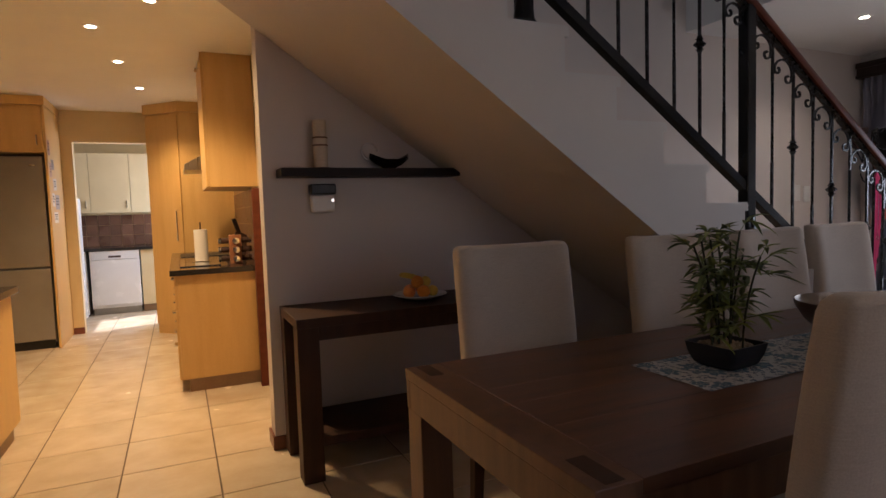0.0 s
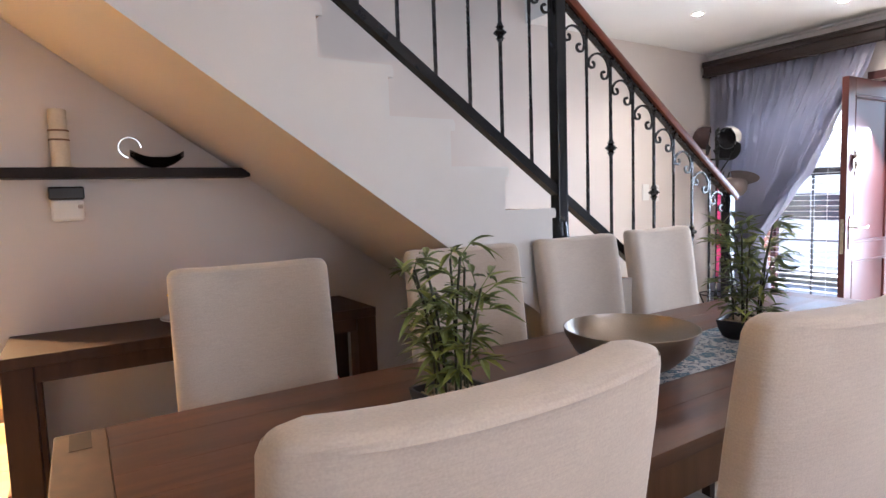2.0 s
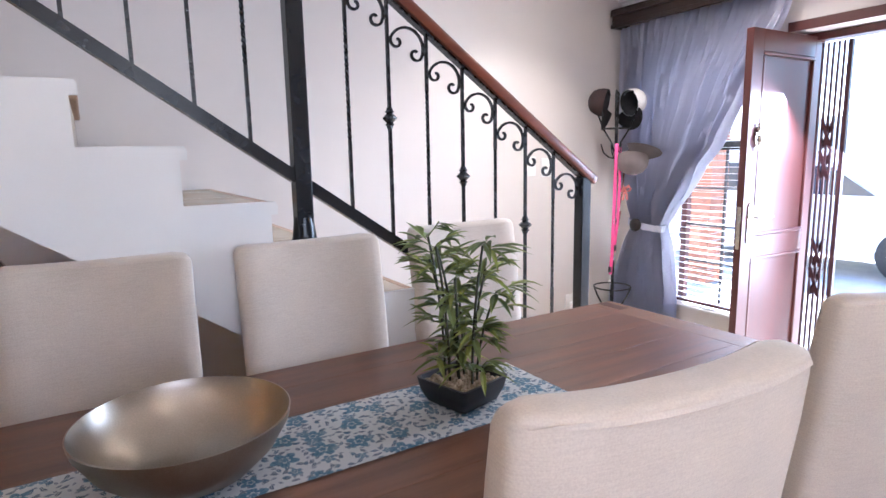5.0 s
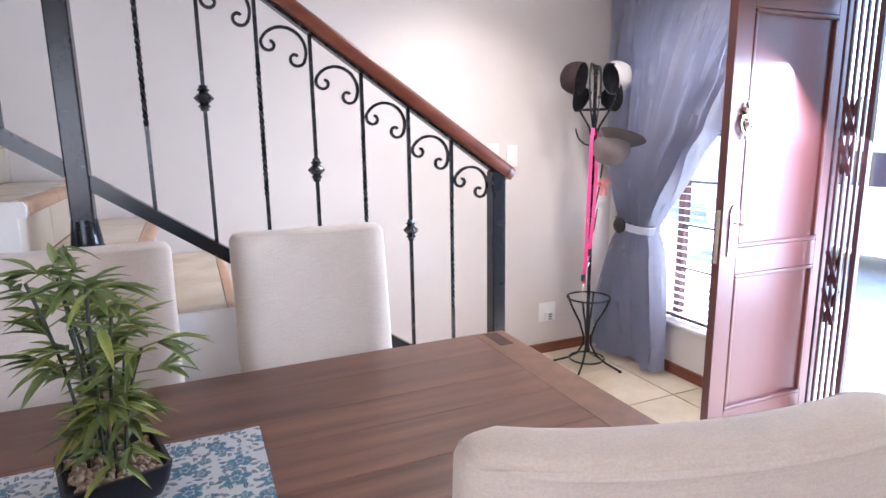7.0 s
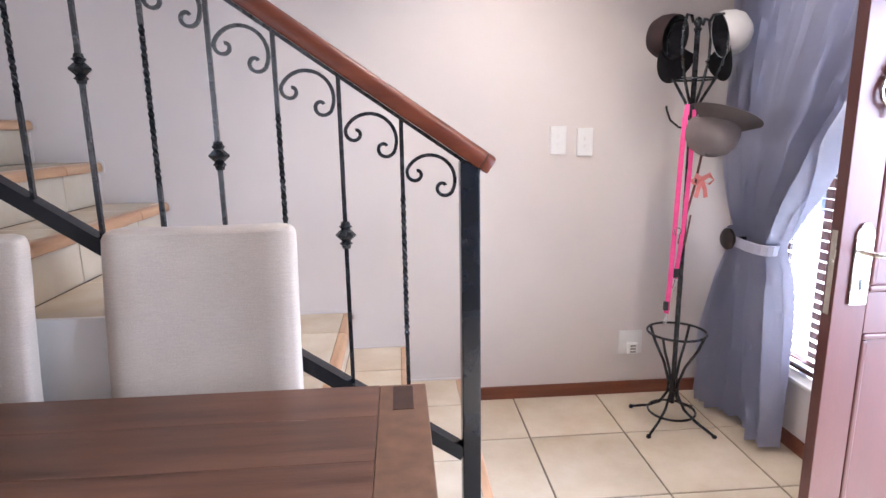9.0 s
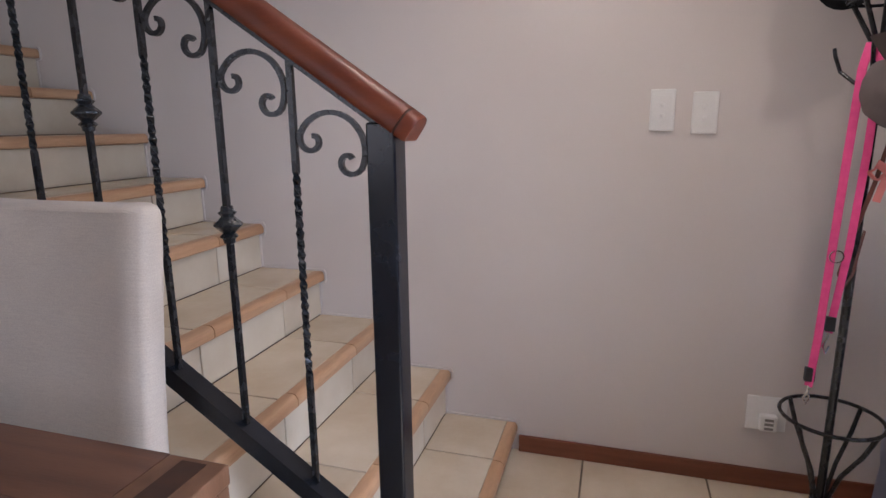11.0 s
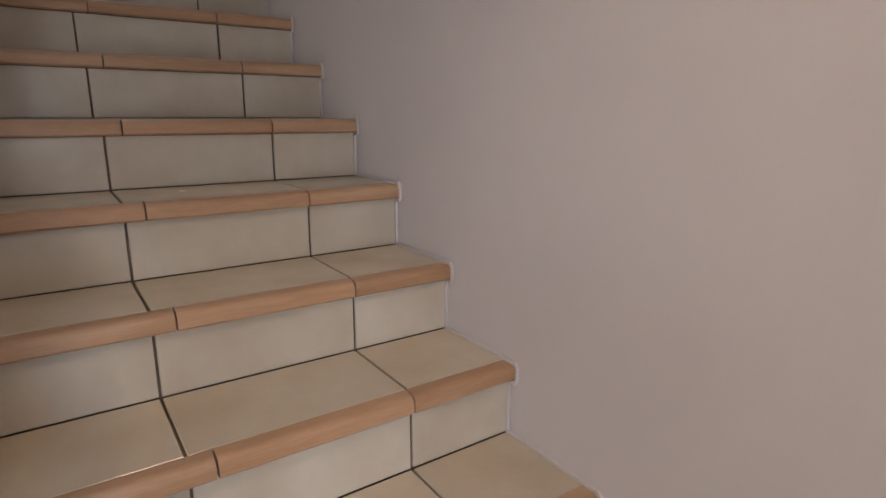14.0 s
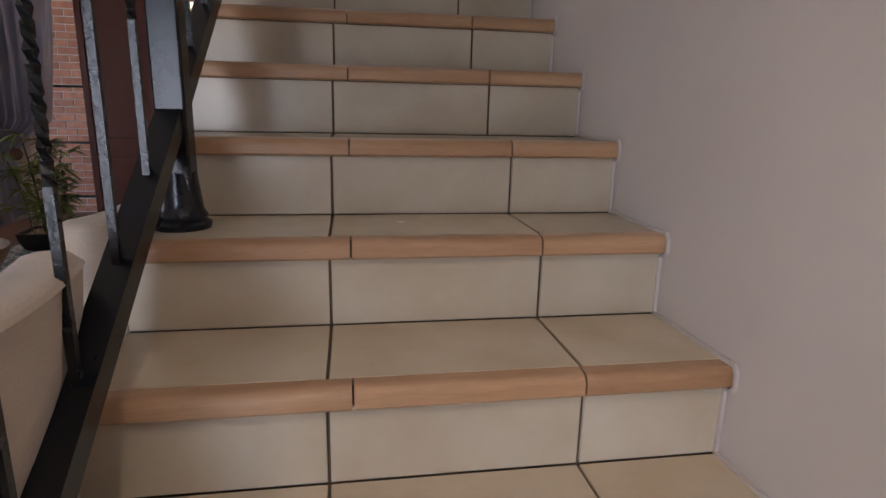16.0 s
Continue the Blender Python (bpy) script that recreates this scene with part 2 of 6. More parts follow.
# ---- plan in metres ----
YW = 3.245            # the wall behind the stairs
XE = 5.45             # inner face of the entrance wall
XO = 5.75             # its outer face
XW = -1.30            # inner face of the patio wall
YS = -1.70            # the wall behind the walk
X1, GO, Z1, RI = 4.092, 0.2733, 0.121, 0.1892   # first nosing, going, first rise, rise
YO = 2.089            # open side of the stairs
SLOPE = RI / GO
N_STEPS = 15
SOF0 = 1.133 + 1.836 * SLOPE                    # height of the soffit line at x = 0


def structure(ob, label, category):
    return tagged(ob, label, category, kind="structure")


def slab(name, material, label, category, *b, bevel=0.0):
    return structure(part(name, box(*b, bevel=bevel), material), label, category)


def wall_with_holes(name, material, label, x0, x1, ya, yb, z0, z1, holes):
    """A wall across x with rectangular openings (y0, y1, z0, z1), which do not overlap in y."""
    bm = bmesh.new()
    y = ya
    for h0, h1, g0, g1 in sorted(holes):
        box(x0, x1, y, h0, z0, z1, bm=bm)
        if g0 > z0:
            box(x0, x1, h0, h1, z0, g0, bm=bm)
        if g1 < z1:
            box(x0, x1, h0, h1, g1, z1, bm=bm)
        y = h1
    box(x0, x1, y, yb, z0, z1, bm=bm)
    return structure(part(name, bm, material), label, "wall")



# floor bed
slab("floor", GROUT, "dark grout bed under cream ceramic floor tiles", "floor", -3.3, XO, YS - 0.1, 10.0, -0.15, -0.004)
# walls
slab("wall_north", WALL, "smooth warm off-white painted wall behind the stairs", "wall", 0.25, XO, YW, YW + 0.15, -0.1, 5.2)
# south wall; its opening is unseen, added and sized to let light in
bm = bmesh.new()
for b_ in ((XW - 0.2, 1.1, -0.1, CEIL + 0.02), (2.7, XO, -0.1, CEIL + 0.02), (1.1, 2.7, -0.1, 0.85), (1.1, 2.7, 2.10, CEIL + 0.02)):
    box(b_[0], b_[1], YS - 0.15, YS, b_[2], b_[3], bm=bm)
structure(part("wall_south", bm, WALL), "plain warm off-white painted wall with an unseen opening added for light", "wall")


DOOR_Y0, DOOR_Y1, DOOR_H = 1.02, 2.0, 2.07
WIN_Y0, WIN_Y1, WIN_Z0, WIN_Z1 = 2.12, 3.02, 0.30, 2.10
wall_with_holes("wall_east", WALL, "warm off-white painted entrance wall with door and window openings", XE, XO, YS - 0.15, YW, -0.1, CEIL + 0.02, [(DOOR_Y0, DOOR_Y1, -0.1, DOOR_H), (WIN_Y0, WIN_Y1, WIN_Z0, WIN_Z1)])
wall_with_holes("wall_west", WALL, "warm off-white painted wall with a patio door opening", XW - 0.2, XW, YS, 2.25, -0.1, CEIL + 0.02, [(0.05, 1.65, -0.1, 2.20)])
slab("wall_kitchen_return", KITCHEN_WALL, "plain cream painted kitchen wall", "wall", -3.3, XW - 0.2, 2.10, 2.25, -0.1, CEIL + 0.02)
slab("wall_kitchen_west", KITCHEN_WALL, "plain cream painted kitchen wall", "wall", -3.3, -3.15, 2.25, 10.0, -0.1, CEIL + 0.02)
wall_with_holes("wall_kitchen_east", KITCHEN_WALL, "ochre painted kitchen wall behind the counter", 0.42, 0.57, YW + 0.15, 9.85, -0.1, CEIL + 0.02, [(8.2, 9.1, 1.0, 2.0)])
slab("wall_kitchen_north", KITCHEN_WALL, "cream painted scullery wall", "wall", -3.15, 0.57, 9.85, 10.0, -0.1, CEIL + 0.02)
bm = bmesh.new()
box(-3.15, -1.19, 7.70, 7.82, -0.1, CEIL + 0.02, bm=bm)
box(-0.35, 0.42, 7.70, 7.82, -0.1, CEIL + 0.02, bm=bm)
box(-1.19, -0.35, 7.70, 7.82, 2.16, CEIL + 0.02, bm=bm)
structure(part("wall_kitchen_partition", bm, KITCHEN_WALL), "ochre painted partition with an open doorway to the scullery", "wall")

# ceiling with the stairwell left open
VOID_X0, VOID_X1 = 0.27, 3.30
bm = bmesh.new()
box(XW - 0.2, XO, YS - 0.15, YO, CEIL, CEIL + 0.26, bm=bm)
box(VOID_X1, XO, YO, YW, CEIL, CEIL + 0.26, bm=bm)
box(-3.3, VOID_X0 - 0.4, YO, YW + 0.15, CEIL, CEIL + 0.26, bm=bm)
box(-3.3, 0.57, YW + 0.15, 10.0, CEIL, CEIL + 0.26, bm=bm)
structure(part("ceiling", bm, CEILING), "smooth white painted ceiling with an open stairwell", "ceiling")
bm = bmesh.new()
box(-1.0, 4.0, YO - 0.15, YO - 0.02, CEIL + 0.26, 5.2, bm=bm)
box(4.0, 4.15, YO - 0.15, YW, CEIL + 0.26, 5.2, bm=bm)
box(-1.15, -1.0, YO - 0.15, YW + 0.15, CEIL + 0.26, 5.2, bm=bm)
box(-1.0, 0.25, YW, YW + 0.15, CEIL + 0.26, 5.2, bm=bm)
structure(part("wall_landing", bm, WHITE), "plain white upper landing walls", "wall")
slab("ceiling_upper", CEILING, "plain white ceiling above the stairwell", "ceiling", -1.15, 4.15, YO - 0.15, YW + 0.15, 5.2, 5.3)


# ---- stairs ----
def nose_x(k):
    return X1 - (k - 1) * GO


def nose_z(k):
    return Z1 + (k - 1) * RI


stairs = empty("stairs", pose(0, 0, 0), "plastered stairs with cream tiles and terracotta nosings", "stairs", kind="structure")
NOSE, TT = 0.022, 0.008
outline = [(nose_x(1) - NOSE - TT, -0.004)]
for k in range(1, N_STEPS + 1):
    outline.append((nose_x(k) - NOSE - TT, nose_z(k) - TT))
    if k < N_STEPS:
        outline.append((nose_x(k + 1) - NOSE - TT, nose_z(k) - TT))
xt = nose_x(N_STEPS) - 0.45
outline += [(xt, nose_z(N_STEPS) - TT), (xt, CEIL + 0.02), ((SOF0 - CEIL) / SLOPE, CEIL), (SOF0 / SLOPE, -0.004)]
bm = prism(outline, "y", YO + 0.014, YW - 0.001)
for f in bm.faces:
    f.material_index = 1 if (f.normal.z > 0.9 or f.normal.x > 0.9) else (2 if f.normal.z < -0.3 else 0)
part("stair_body", bm, [WHITE, GROUT, WALL], stairs, "white plastered stair body with a sloping soffit")

# plastered outer face, which follows the nosings
edge = [(nose_x(1) - NOSE, -0.004)]
for k in range(1, N_STEPS + 1):
    edge += [(nose_x(k) - NOSE, nose_z(k) - 0.043), (nose_x(k) + 0.001, nose_z(k) - 0.042), (nose_x(k) + 0.002, nose_z(k) - 0.012), (nose_x(k) - 0.006, nose_z(k) + 0.002)]
    if k < N_STEPS:
        edge.append((nose_x(k + 1) - NOSE, nose_z(k) + 0.002))
edge += [(xt, nose_z(N_STEPS)), (xt, CEIL + 0.02), ((SOF0 - CEIL) / SLOPE, CEIL), (SOF0 / SLOPE, -0.004)]
bm = prism(edge, "y", YO, YO + 0.014)
for f in bm.faces:
    f.material_index = 1 if f.normal.z < -0.3 and f.calc_center_median().z < CEIL and abs(f.normal.y) < 0.1 and f.calc_area() > 0.01 else 0
part("stair_face", bm, [WHITE, WALL], stairs, "white plastered side of the stairs")

# joints across the steps, from the wall outwards
TJ = [YW - 0.002, 2.960, 2.505, YO + 0.012]
NJ = [YW - 0.002, 2.955, 2.548, 2.141, YO + 0.012]
GAP = 0.006


def tile_mesh(name, dx, dy, dz, material, bevel=0.0015):
    bm_ = box(-dx / 2, dx / 2, -dy / 2, dy / 2, -dz / 2, dz / 2, bevel=bevel, seg=1)
    me = bpy.data.meshes.new(name)
    bm_.to_mesh(me)
    bm_.free()
    me.materials.append(material)
    return me


def piece(name, me, at, parent):
    ob = new(name, me)
    ob.location = at
    ob.parent = parent
    return ob


def nosing_mesh(name, length):
    sec = [(-0.016, -0.006), (-0.016, 0.0)] + [(0.004 + 0.020 * math.sin(a), -0.020 + 0.020 * math.cos(a)) for a in [i * math.pi / 12 for i in range(7)]] + [(0.024, -0.037), (0.019, -0.042), (-0.004, -0.042)]
    bm_ = prism([(u, v) for u, v in sec], "y", -length / 2, length / 2)
    me = bpy.data.meshes.new(name)
    bm_.to_mesh(me)
    bm_.free()
    me.materials.append(NOSING)
    me.shade_smooth()
    me.set_sharp_from_angle(angle=radians(40))
    return me


tread_me = [tile_mesh("tread_tile", GO - 0.017 - 0.004, a - b - GAP, TT, TILE) for a, b in zip(TJ, TJ[1:])]
riser_me = [tile_mesh("riser_tile", TT, a - b - GAP, RI - 0.042 - 0.004, RISER) for a, b in zip(TJ, TJ[1:])]
riser1_me = [tile_mesh("riser_tile", TT, a - b - GAP, Z1 - 0.042 - 0.004, RISER) for a, b in zip(TJ, TJ[1:])]
nose_me = [nosing_mesh("nosing", a - b - 0.004) for a, b in zip(NJ, NJ[1:])]
for k in range(1, N_STEPS + 1):
    nx, nz = nose_x(k), nose_z(k)
    rise = Z1 if k == 1 else RI
    for i, (a, b) in enumerate(zip(TJ, TJ[1:])):
        ym = (a + b) / 2
        piece("riser_tile", (riser1_me if k == 1 else riser_me)[i], (nx - NOSE - TT / 2, ym, nz - 0.042 - (rise - 0.042) / 2), stairs)
        if k < N_STEPS:
            # from behind this nosing to the next riser
            piece("tread_tile", tread_me[i], (nx - 0.041 - (GO - 0.019) / 2, ym, nz - TT / 2), stairs)
    for i, (a, b) in enumerate(zip(NJ, NJ[1:])):
        piece("nosing", nose_me[i], (nx - 0.024, (a + b) / 2, nz), stairs)

# thin plaster edge where the steps meet the wall
for k in range(1, N_STEPS):
    nx, nz = nose_x(k), nose_z(k)
    zb = 0.0 if k == 1 else nz - RI
    nxt = nose_x(k + 1) - NOSE
    bead = [(nxt, nz + 0.0003), (nx - 0.004, nz + 0.0003), (nx + 0.004, nz - 0.010), (nx + 0.005, nz - 0.036), (nx - 0.002, nz - 0.045), (nx - NOSE + 0.0003, nz - 0.046), (nx - NOSE + 0.0003, zb),
            (nx - NOSE + 0.007, zb + 0.004), (nx - NOSE + 0.007, nz - 0.053), (nx + 0.004, nz - 0.050), (nx + 0.011, nz - 0.038), (nx + 0.011, nz - 0.006), (nx + 0.001, nz + 0.008), (nxt + 0.006, nz + 0.007)]
    part("plaster_edge", prism(bead, "y", YW - 0.009, YW - 0.0015), WALL, stairs)

# ---- railing ----
YB = 2.190
railing = empty("stair_railing", pose(0, 0, 0), "black wrought iron stair railing with a red mahogany handrail", "railing")
RAIL0 = 1.273 + 4.06 * SLOPE      # handrail centre line at x = 0
LOW0 = 1.318 + 2.575 * SLOPE      # lower rail centre line at x = 0


def rail_z(x):
    return RAIL0 - x * SLOPE


def low_z(x):
    return LOW0 - x * SLOPE


NEWEL_X = [4.0, 2.575, 1.206]
hs = [(-0.033, -0.028), (0.033, -0.028), (0.036, -0.022), (0.036, -0.004), (0.033, 0.010), (0.026, 0.019), (0.014, 0.025), (0.0, 0.027), (-0.014, 0.025), (-0.026, 0.019), (-0.033, 0.010), (-0.036, -0.004), (-0.036, -0.022)]
XTOP = 0.45
handrail = smooth(part("handrail", sweep([(4.040, YB, rail_z(4.040)), (2.5, YB, rail_z(2.5)), (XTOP, YB, rail_z(XTOP))], hs), MAHOGANY, railing, "polished red mahogany handrail"), 30)
smooth(part("end_groove", sweep([(4.0402, YB, rail_z(4.0402)), (4.0435, YB, rail_z(4.0435))], [(u * 0.94, v * 0.94) for u, v in hs]), DARK_WOOD, handrail), 30)
smooth(part("end_cap", sweep([(4.0437, YB, rail_z(4.0437)), (4.060, YB, rail_z(4.060)), (4.064, YB, rail_z(4.064))], hs, scales=[1.0, 1.0, 0.94]), MAHOGANY, handrail, "turned end piece of the handrail"), 30)
part("rail_strap", sweep([(4.0, YB, rail_z(4.0) - 0.042), (XTOP, YB, rail_z(XTOP) - 0.042)], square(0.035, 0.010)), IRON, railing)
part("lower_rail", sweep([(3.975, YB, low_z(3.975)), (2.60, YB, low_z(2.60))], square(0.048, 0.042)), IRON_POST, railing)
part("lower_rail", sweep([(2.55, YB, low_z(2.55)), (1.22, YB, low_z(1.22))], square(0.048, 0.042)), IRON_POST, railing)
# square end post and two newels on round feet
part("newel_post", box(4.0 - 0.029, 4.0 + 0.029, YB - 0.029, YB + 0.029, Z1, rail_z(4.0) - 0.031, bevel=0.004), IRON_POST, railing)
for xn_, step in ((2.575, 6), (1.206, 11)):
    zb = nose_z(step)
    post = part("newel_post", box(xn_ - 0.031, xn_ + 0.031, YB - 0.031, YB + 0.031, zb + 0.02, rail_z(xn_) - 0.03, bevel=0.005), IRON_POST, railing)
    smooth(part("foot", lathe([(0.0, 0.0), (0.058, 0.0), (0.060, 0.012), (0.050, 0.020), (0.053, 0.029), (0.045, 0.042), (0.043, 0.06), (0.036, 0.12), (0.0, 0.12)], 24, (xn_, YB, zb)), IRON_POST, post))


def baluster(x, knot):
    z0, z1 = low_z(x), rail_z(x) - 0.042
    zc = z1 - 0.42 * (z1 - z0)
    if knot:
        bm_ = sweep([(x, YB, z0), (x, YB, z1)], square(0.012))
        bar = part("baluster", bm_, IRON, railing)
        kz = 1.551 - (x - 2.944) * SLOPE
        prof = [(0.0, -0.040), (0.012, -0.040), (0.014, -0.030), (0.020, -0.026), (0.013, -0.018), (0.030, -0.002), (0.030, 0.002), (0.013, 0.018), (0.020, 0.026), (0.014, 0.030), (0.012, 0.040), (0.0, 0.040)]
        part("knot", lathe(prof, 8, (x, YB, kz)), IRON, bar)
    else:
        n = 60
        pts = [(x, YB, z0 + (z1 - z0) * i / n) for i in range(n + 1)]
        a0, a1 = int(0.30 * n), int(0.78 * n)
        bm_ = bmesh.new()
        sweep([pts[0], pts[a0]], square(0.012), bm_)
        sweep(pts[a0:a1 + 1], square(0.0125), bm_, twist=5.0)
        sweep([pts[a1], pts[-1]], square(0.012), bm_)
        part("baluster", bm_, IRON, railing)


def scroll(xa, xb):
    """A C scroll hung under the handrail between two bars, with both ends rolled in."""
    w = xb - xa
    xm = (xa + xb) / 2
    zm = rail_z(xm) - 0.155
    pts = []
    n = 26
    tilt = -math.atan(SLOPE) * 0.80

    def spiral(cx, cz, r0, r1, a0, a1, steps):
        return [(cx + (r0 + (r1 - r0) * i / steps) * math.cos(a0 + (a1 - a0) * i / steps), cz + (r0 + (r1 - r0) * i / steps) * math.sin(a0 + (a1 - a0) * i / steps)) for i in range(steps + 1)]

    R_ = w * 0.44
    arc = spiral(0, -0.008, R_, R_, math.radians(180), math.radians(0), 16)
    right = spiral(R_ - 0.029, -0.008, 0.029, 0.008, math.radians(0), math.radians(-290), 14)
    left = list(reversed(spiral(-R_ + 0.029, -0.008, 0.029, 0.008, math.radians(180), math.radians(180 + 290), 14)))
    for u, v in left + arc[1:] + right[1:]:
        cu, cv = u * math.cos(tilt) - v * math.sin(tilt), u * math.sin(tilt) + v * math.cos(tilt)
        pts.append((xm + cu, YB, zm + cv))
    part("scroll", sweep(pts, square(0.010), up=(0, 1, 0)), IRON, railing)


STEP = 0.172
bars = [2.944 + STEP * i for i in range(-1, 6)]
for i, bx in enumerate(bars):
    baluster(bx, i % 2 == 1)
ends = [2.606] + bars + [3.971]
for a, b in zip(ends, ends[1:]):
    scroll(a, b)
bars2 = [2.575 - STEP * i for i in range(1, 8)]
for i, bx in enumerate(bars2):
    baluster(bx, i % 2 == 1)
ends = [2.544] + bars2
for a, b in zip(ends, ends[1:]):
    scroll(b, a)

# ---- dining table ----
TX0, TX1, TY0, TY1, TZ = 0.492, 3.845, 0.90, 1.86, 0.746
table = empty("dining_table", pose((TX0 + TX1) / 2, (TY0 + TY1) / 2, 0), "long dark brown wooden dining table with breadboard ends", "table")
OT = Matrix.Translation((-(TX0 + TX1) / 2, -(TY0 + TY1) / 2, 0))


def tpart(name, bm_, material, label="", parent=None):
    bm_.transform(OT)
    return part(name, bm_, material, parent or table, label)


BB = 0.115
cuts = [TY0, 1.06, 1.20, 1.38, 1.52, 1.70, TY1]
for a, b in zip(cuts, cuts[1:]):
    tpart("plank", box(TX0 + BB + 0.0006, TX1 - BB - 0.0006, a + 0.0002, b - 0.0002, TZ - 0.035, TZ, bevel=0.0006, seg=1), TABLE_WOOD)
for a, b in ((TX0, TX0 + BB), (TX1 - BB, TX1)):
    bb = tpart("breadboard_end", box(a, b, TY0, TY1, TZ - 0.035, TZ, bevel=0.003), TABLE_LEG, "cross-grained end board")
    for yy in (TY0, TY1 - 0.12):
        tpart("leg", box(a + 0.004, b - 0.004, yy + 0.004, yy + 0.116, 0, TZ - 0.13, bevel=0.004), TABLE_LEG)
        tpart("inlay", box((a + b) / 2 - 0.024, (a + b) / 2 + 0.024, yy - 0.015 if yy > TY0 else yy + 0.012, yy + 0.108 if yy > TY0 else yy + 0.135, TZ - 0.01, TZ + 0.0012, bevel=0.0005), DARK_WOOD, "dark end-grain inlay", bb)
tpart("apron", box(TX0 + 0.002, TX1 - 0.002, TY0 + 0.003, TY0 + 0.03, TZ - 0.13, TZ - 0.0355, bevel=0.002), TABLE_LEG)
tpart("apron", box(TX0 + 0.002, TX1 - 0.002, TY1 - 0.03, TY1 - 0.003, TZ - 0.13, TZ - 0.0355, bevel=0.002), TABLE_LEG)
tpart("apron", box(TX0 + 0.002, TX0 + 0.03, TY0 + 0.031, TY1 - 0.031, TZ - 0.13, TZ - 0.0355, bevel=0.002), TABLE_LEG)
tpart("apron", box(TX1 - 0.03, TX1 - 0.002, TY0 + 0.031, TY1 - 0.031, TZ - 0.13, TZ - 0.0355, bevel=0.002), TABLE_LEG)


# ---- chairs ----
def dining_chair():
    """Upholstered high-back chair, facing +y, origin on the floor under the seat's middle."""
    ch = empty("dining_chair", pose(0, 0, 0), "high-back dining chair fully upholstered in beige linen", "chair", "chairs round the dining table")
    W = 0.26
    # back: a bowed, padded slab, leaning backwards
    bm_ = bmesh.new()
    zs = [0.44, 0.46, 0.60, 0.75, 0.90, 1.02, 1.085, 1.108, 1.116]
    n = 12
    front, rear = [], []
    for z in zs:
        lean = -0.235 - 0.075 * ((z - 0.44) / 0.68) ** 1.5
        pinch = 0.0 if z < 1.08 else (0.003 if z < 1.11 else 0.008)
        fr, rr = [], []
        for i in range(n + 1):
            u = -1 + 2 * i / n
            edge = max(0, abs(u) - 0.86) / 0.14
            bow = 0.030 * (1 - u * u) * (-1)
            th = max(0.026, 0.046 - 0.016 * edge ** 2 - pinch)
            wid = W - (0.006 if z > 1.1 else 0.0)
            zz = z + (0.010 * (abs(u) ** 3) if z > 1.05 else 0) - (0.008 * edge ** 2 if z > 1.1 else 0)
            fr.append(bm_.verts.new((u * wid, lean + bow + th, zz)))
            rr.append(bm_.verts.new((u * wid, lean + bow - th, zz)))
        front.append(fr)
        rear.append(rr)
    for j in range(len(zs) - 1):
        for i in range(n):
            bm_.faces.new((front[j][i + 1], front[j][i], front[j + 1][i], front[j + 1][i + 1]))
            bm_.faces.new((rear[j][i], rear[j][i + 1], rear[j + 1][i + 1], rear[j + 1][i]))
        bm_.faces.new((front[j][0], rear[j][0], rear[j + 1][0], front[j + 1][0]))
        bm_.faces.new((rear[j][n], front[j][n], front[j + 1][n], rear[j + 1][n]))
    for i in range(n):
        bm_.faces.new((front[-1][i + 1], front[-1][i], rear[-1][i], rear[-1][i + 1]))
        bm_.faces.new((front[0][i], front[0][i + 1], rear[0][i + 1], rear[0][i]))
    bmesh.ops.recalc_face_normals(bm_, faces=bm_.faces[:])
    hard = [e for e in bm_.edges if len(e.link_faces) == 2 and e.calc_face_angle() > radians(50)]
    bmesh.ops.bevel(bm_, geom=hard, offset=0.016, segments=3, profile=0.5, affect="EDGES")
    smooth(part("backrest", bm_, LINEN, ch), 60)
    smooth(part("seat", box(-W, W, -0.20, 0.27, 0.36, 0.485, bevel=0.03, seg=3), LINEN, ch), 60)
    part("lower_back", box(-W + 0.004, W - 0.004, -0.275, -0.205, 0.30, 0.47, bevel=0.012), LINEN, ch)
    for sx in (-1, 1):
        part("leg", sweep([(sx * 0.215, 0.225, 0.0), (sx * 0.215, 0.225, 0.38)], square(0.045), scales=[0.8, 1.0]), DARK_WOOD, ch)
        part("leg", sweep([(sx * 0.215, -0.27, 0.0), (sx * 0.215, -0.235, 0.34)], square(0.045), scales=[0.8, 1.0]), DARK_WOOD, ch)
    return ch


chair = dining_chair()
NEAR = [(0.952, 0.925, 1.0), (1.722, 0.876, -5.5), (2.56, 0.872, -6.0), (3.425, 0.868, -14.0)]
FAR = [(1.058, 1.80, 178.0), (1.876, 1.74, 176.0), (2.56, 1.75, 182.0), (3.243, 1.82, 181.0)]
chair.matrix_world = pose(NEAR[0][0], NEAR[0][1], 0, 0, 0, NEAR[0][2])
for cx, cy, cr in NEAR[1:] + FAR:
    copy_thing(chair, pose(cx, cy, 0, 0, 0, cr))

# ---- entrance: skirting, window, door, gate, curtain ----
CURTAIN = surf("lilac_satin", (0.52, 0.51, 0.585), (0.60, 0.59, 0.66), 4, 0.45, 0.08, 400, sheen=0.2, spec=0.4)
_nt = CURTAIN.node_tree
_p = _nt.nodes["Principled BSDF"]
_tr = _nt.nodes.new("ShaderNodeBsdfTranslucent")
_mx = _nt.nodes.new("ShaderNodeMixShader")
_mx.inputs[0].default_value = 0.40
_tr.inputs[0].default_value = (0.64, 0.66, 0.78, 1)
_nt.links.new(_p.outputs[0], _mx.inputs[1])
_nt.links.new(_tr.outputs[0], _mx.inputs[2])
_nt.links.new(_mx.outputs[0], _nt.nodes["Material Output"].inputs[0])
GLASS = bpy.data.materials.new("clear_glass")
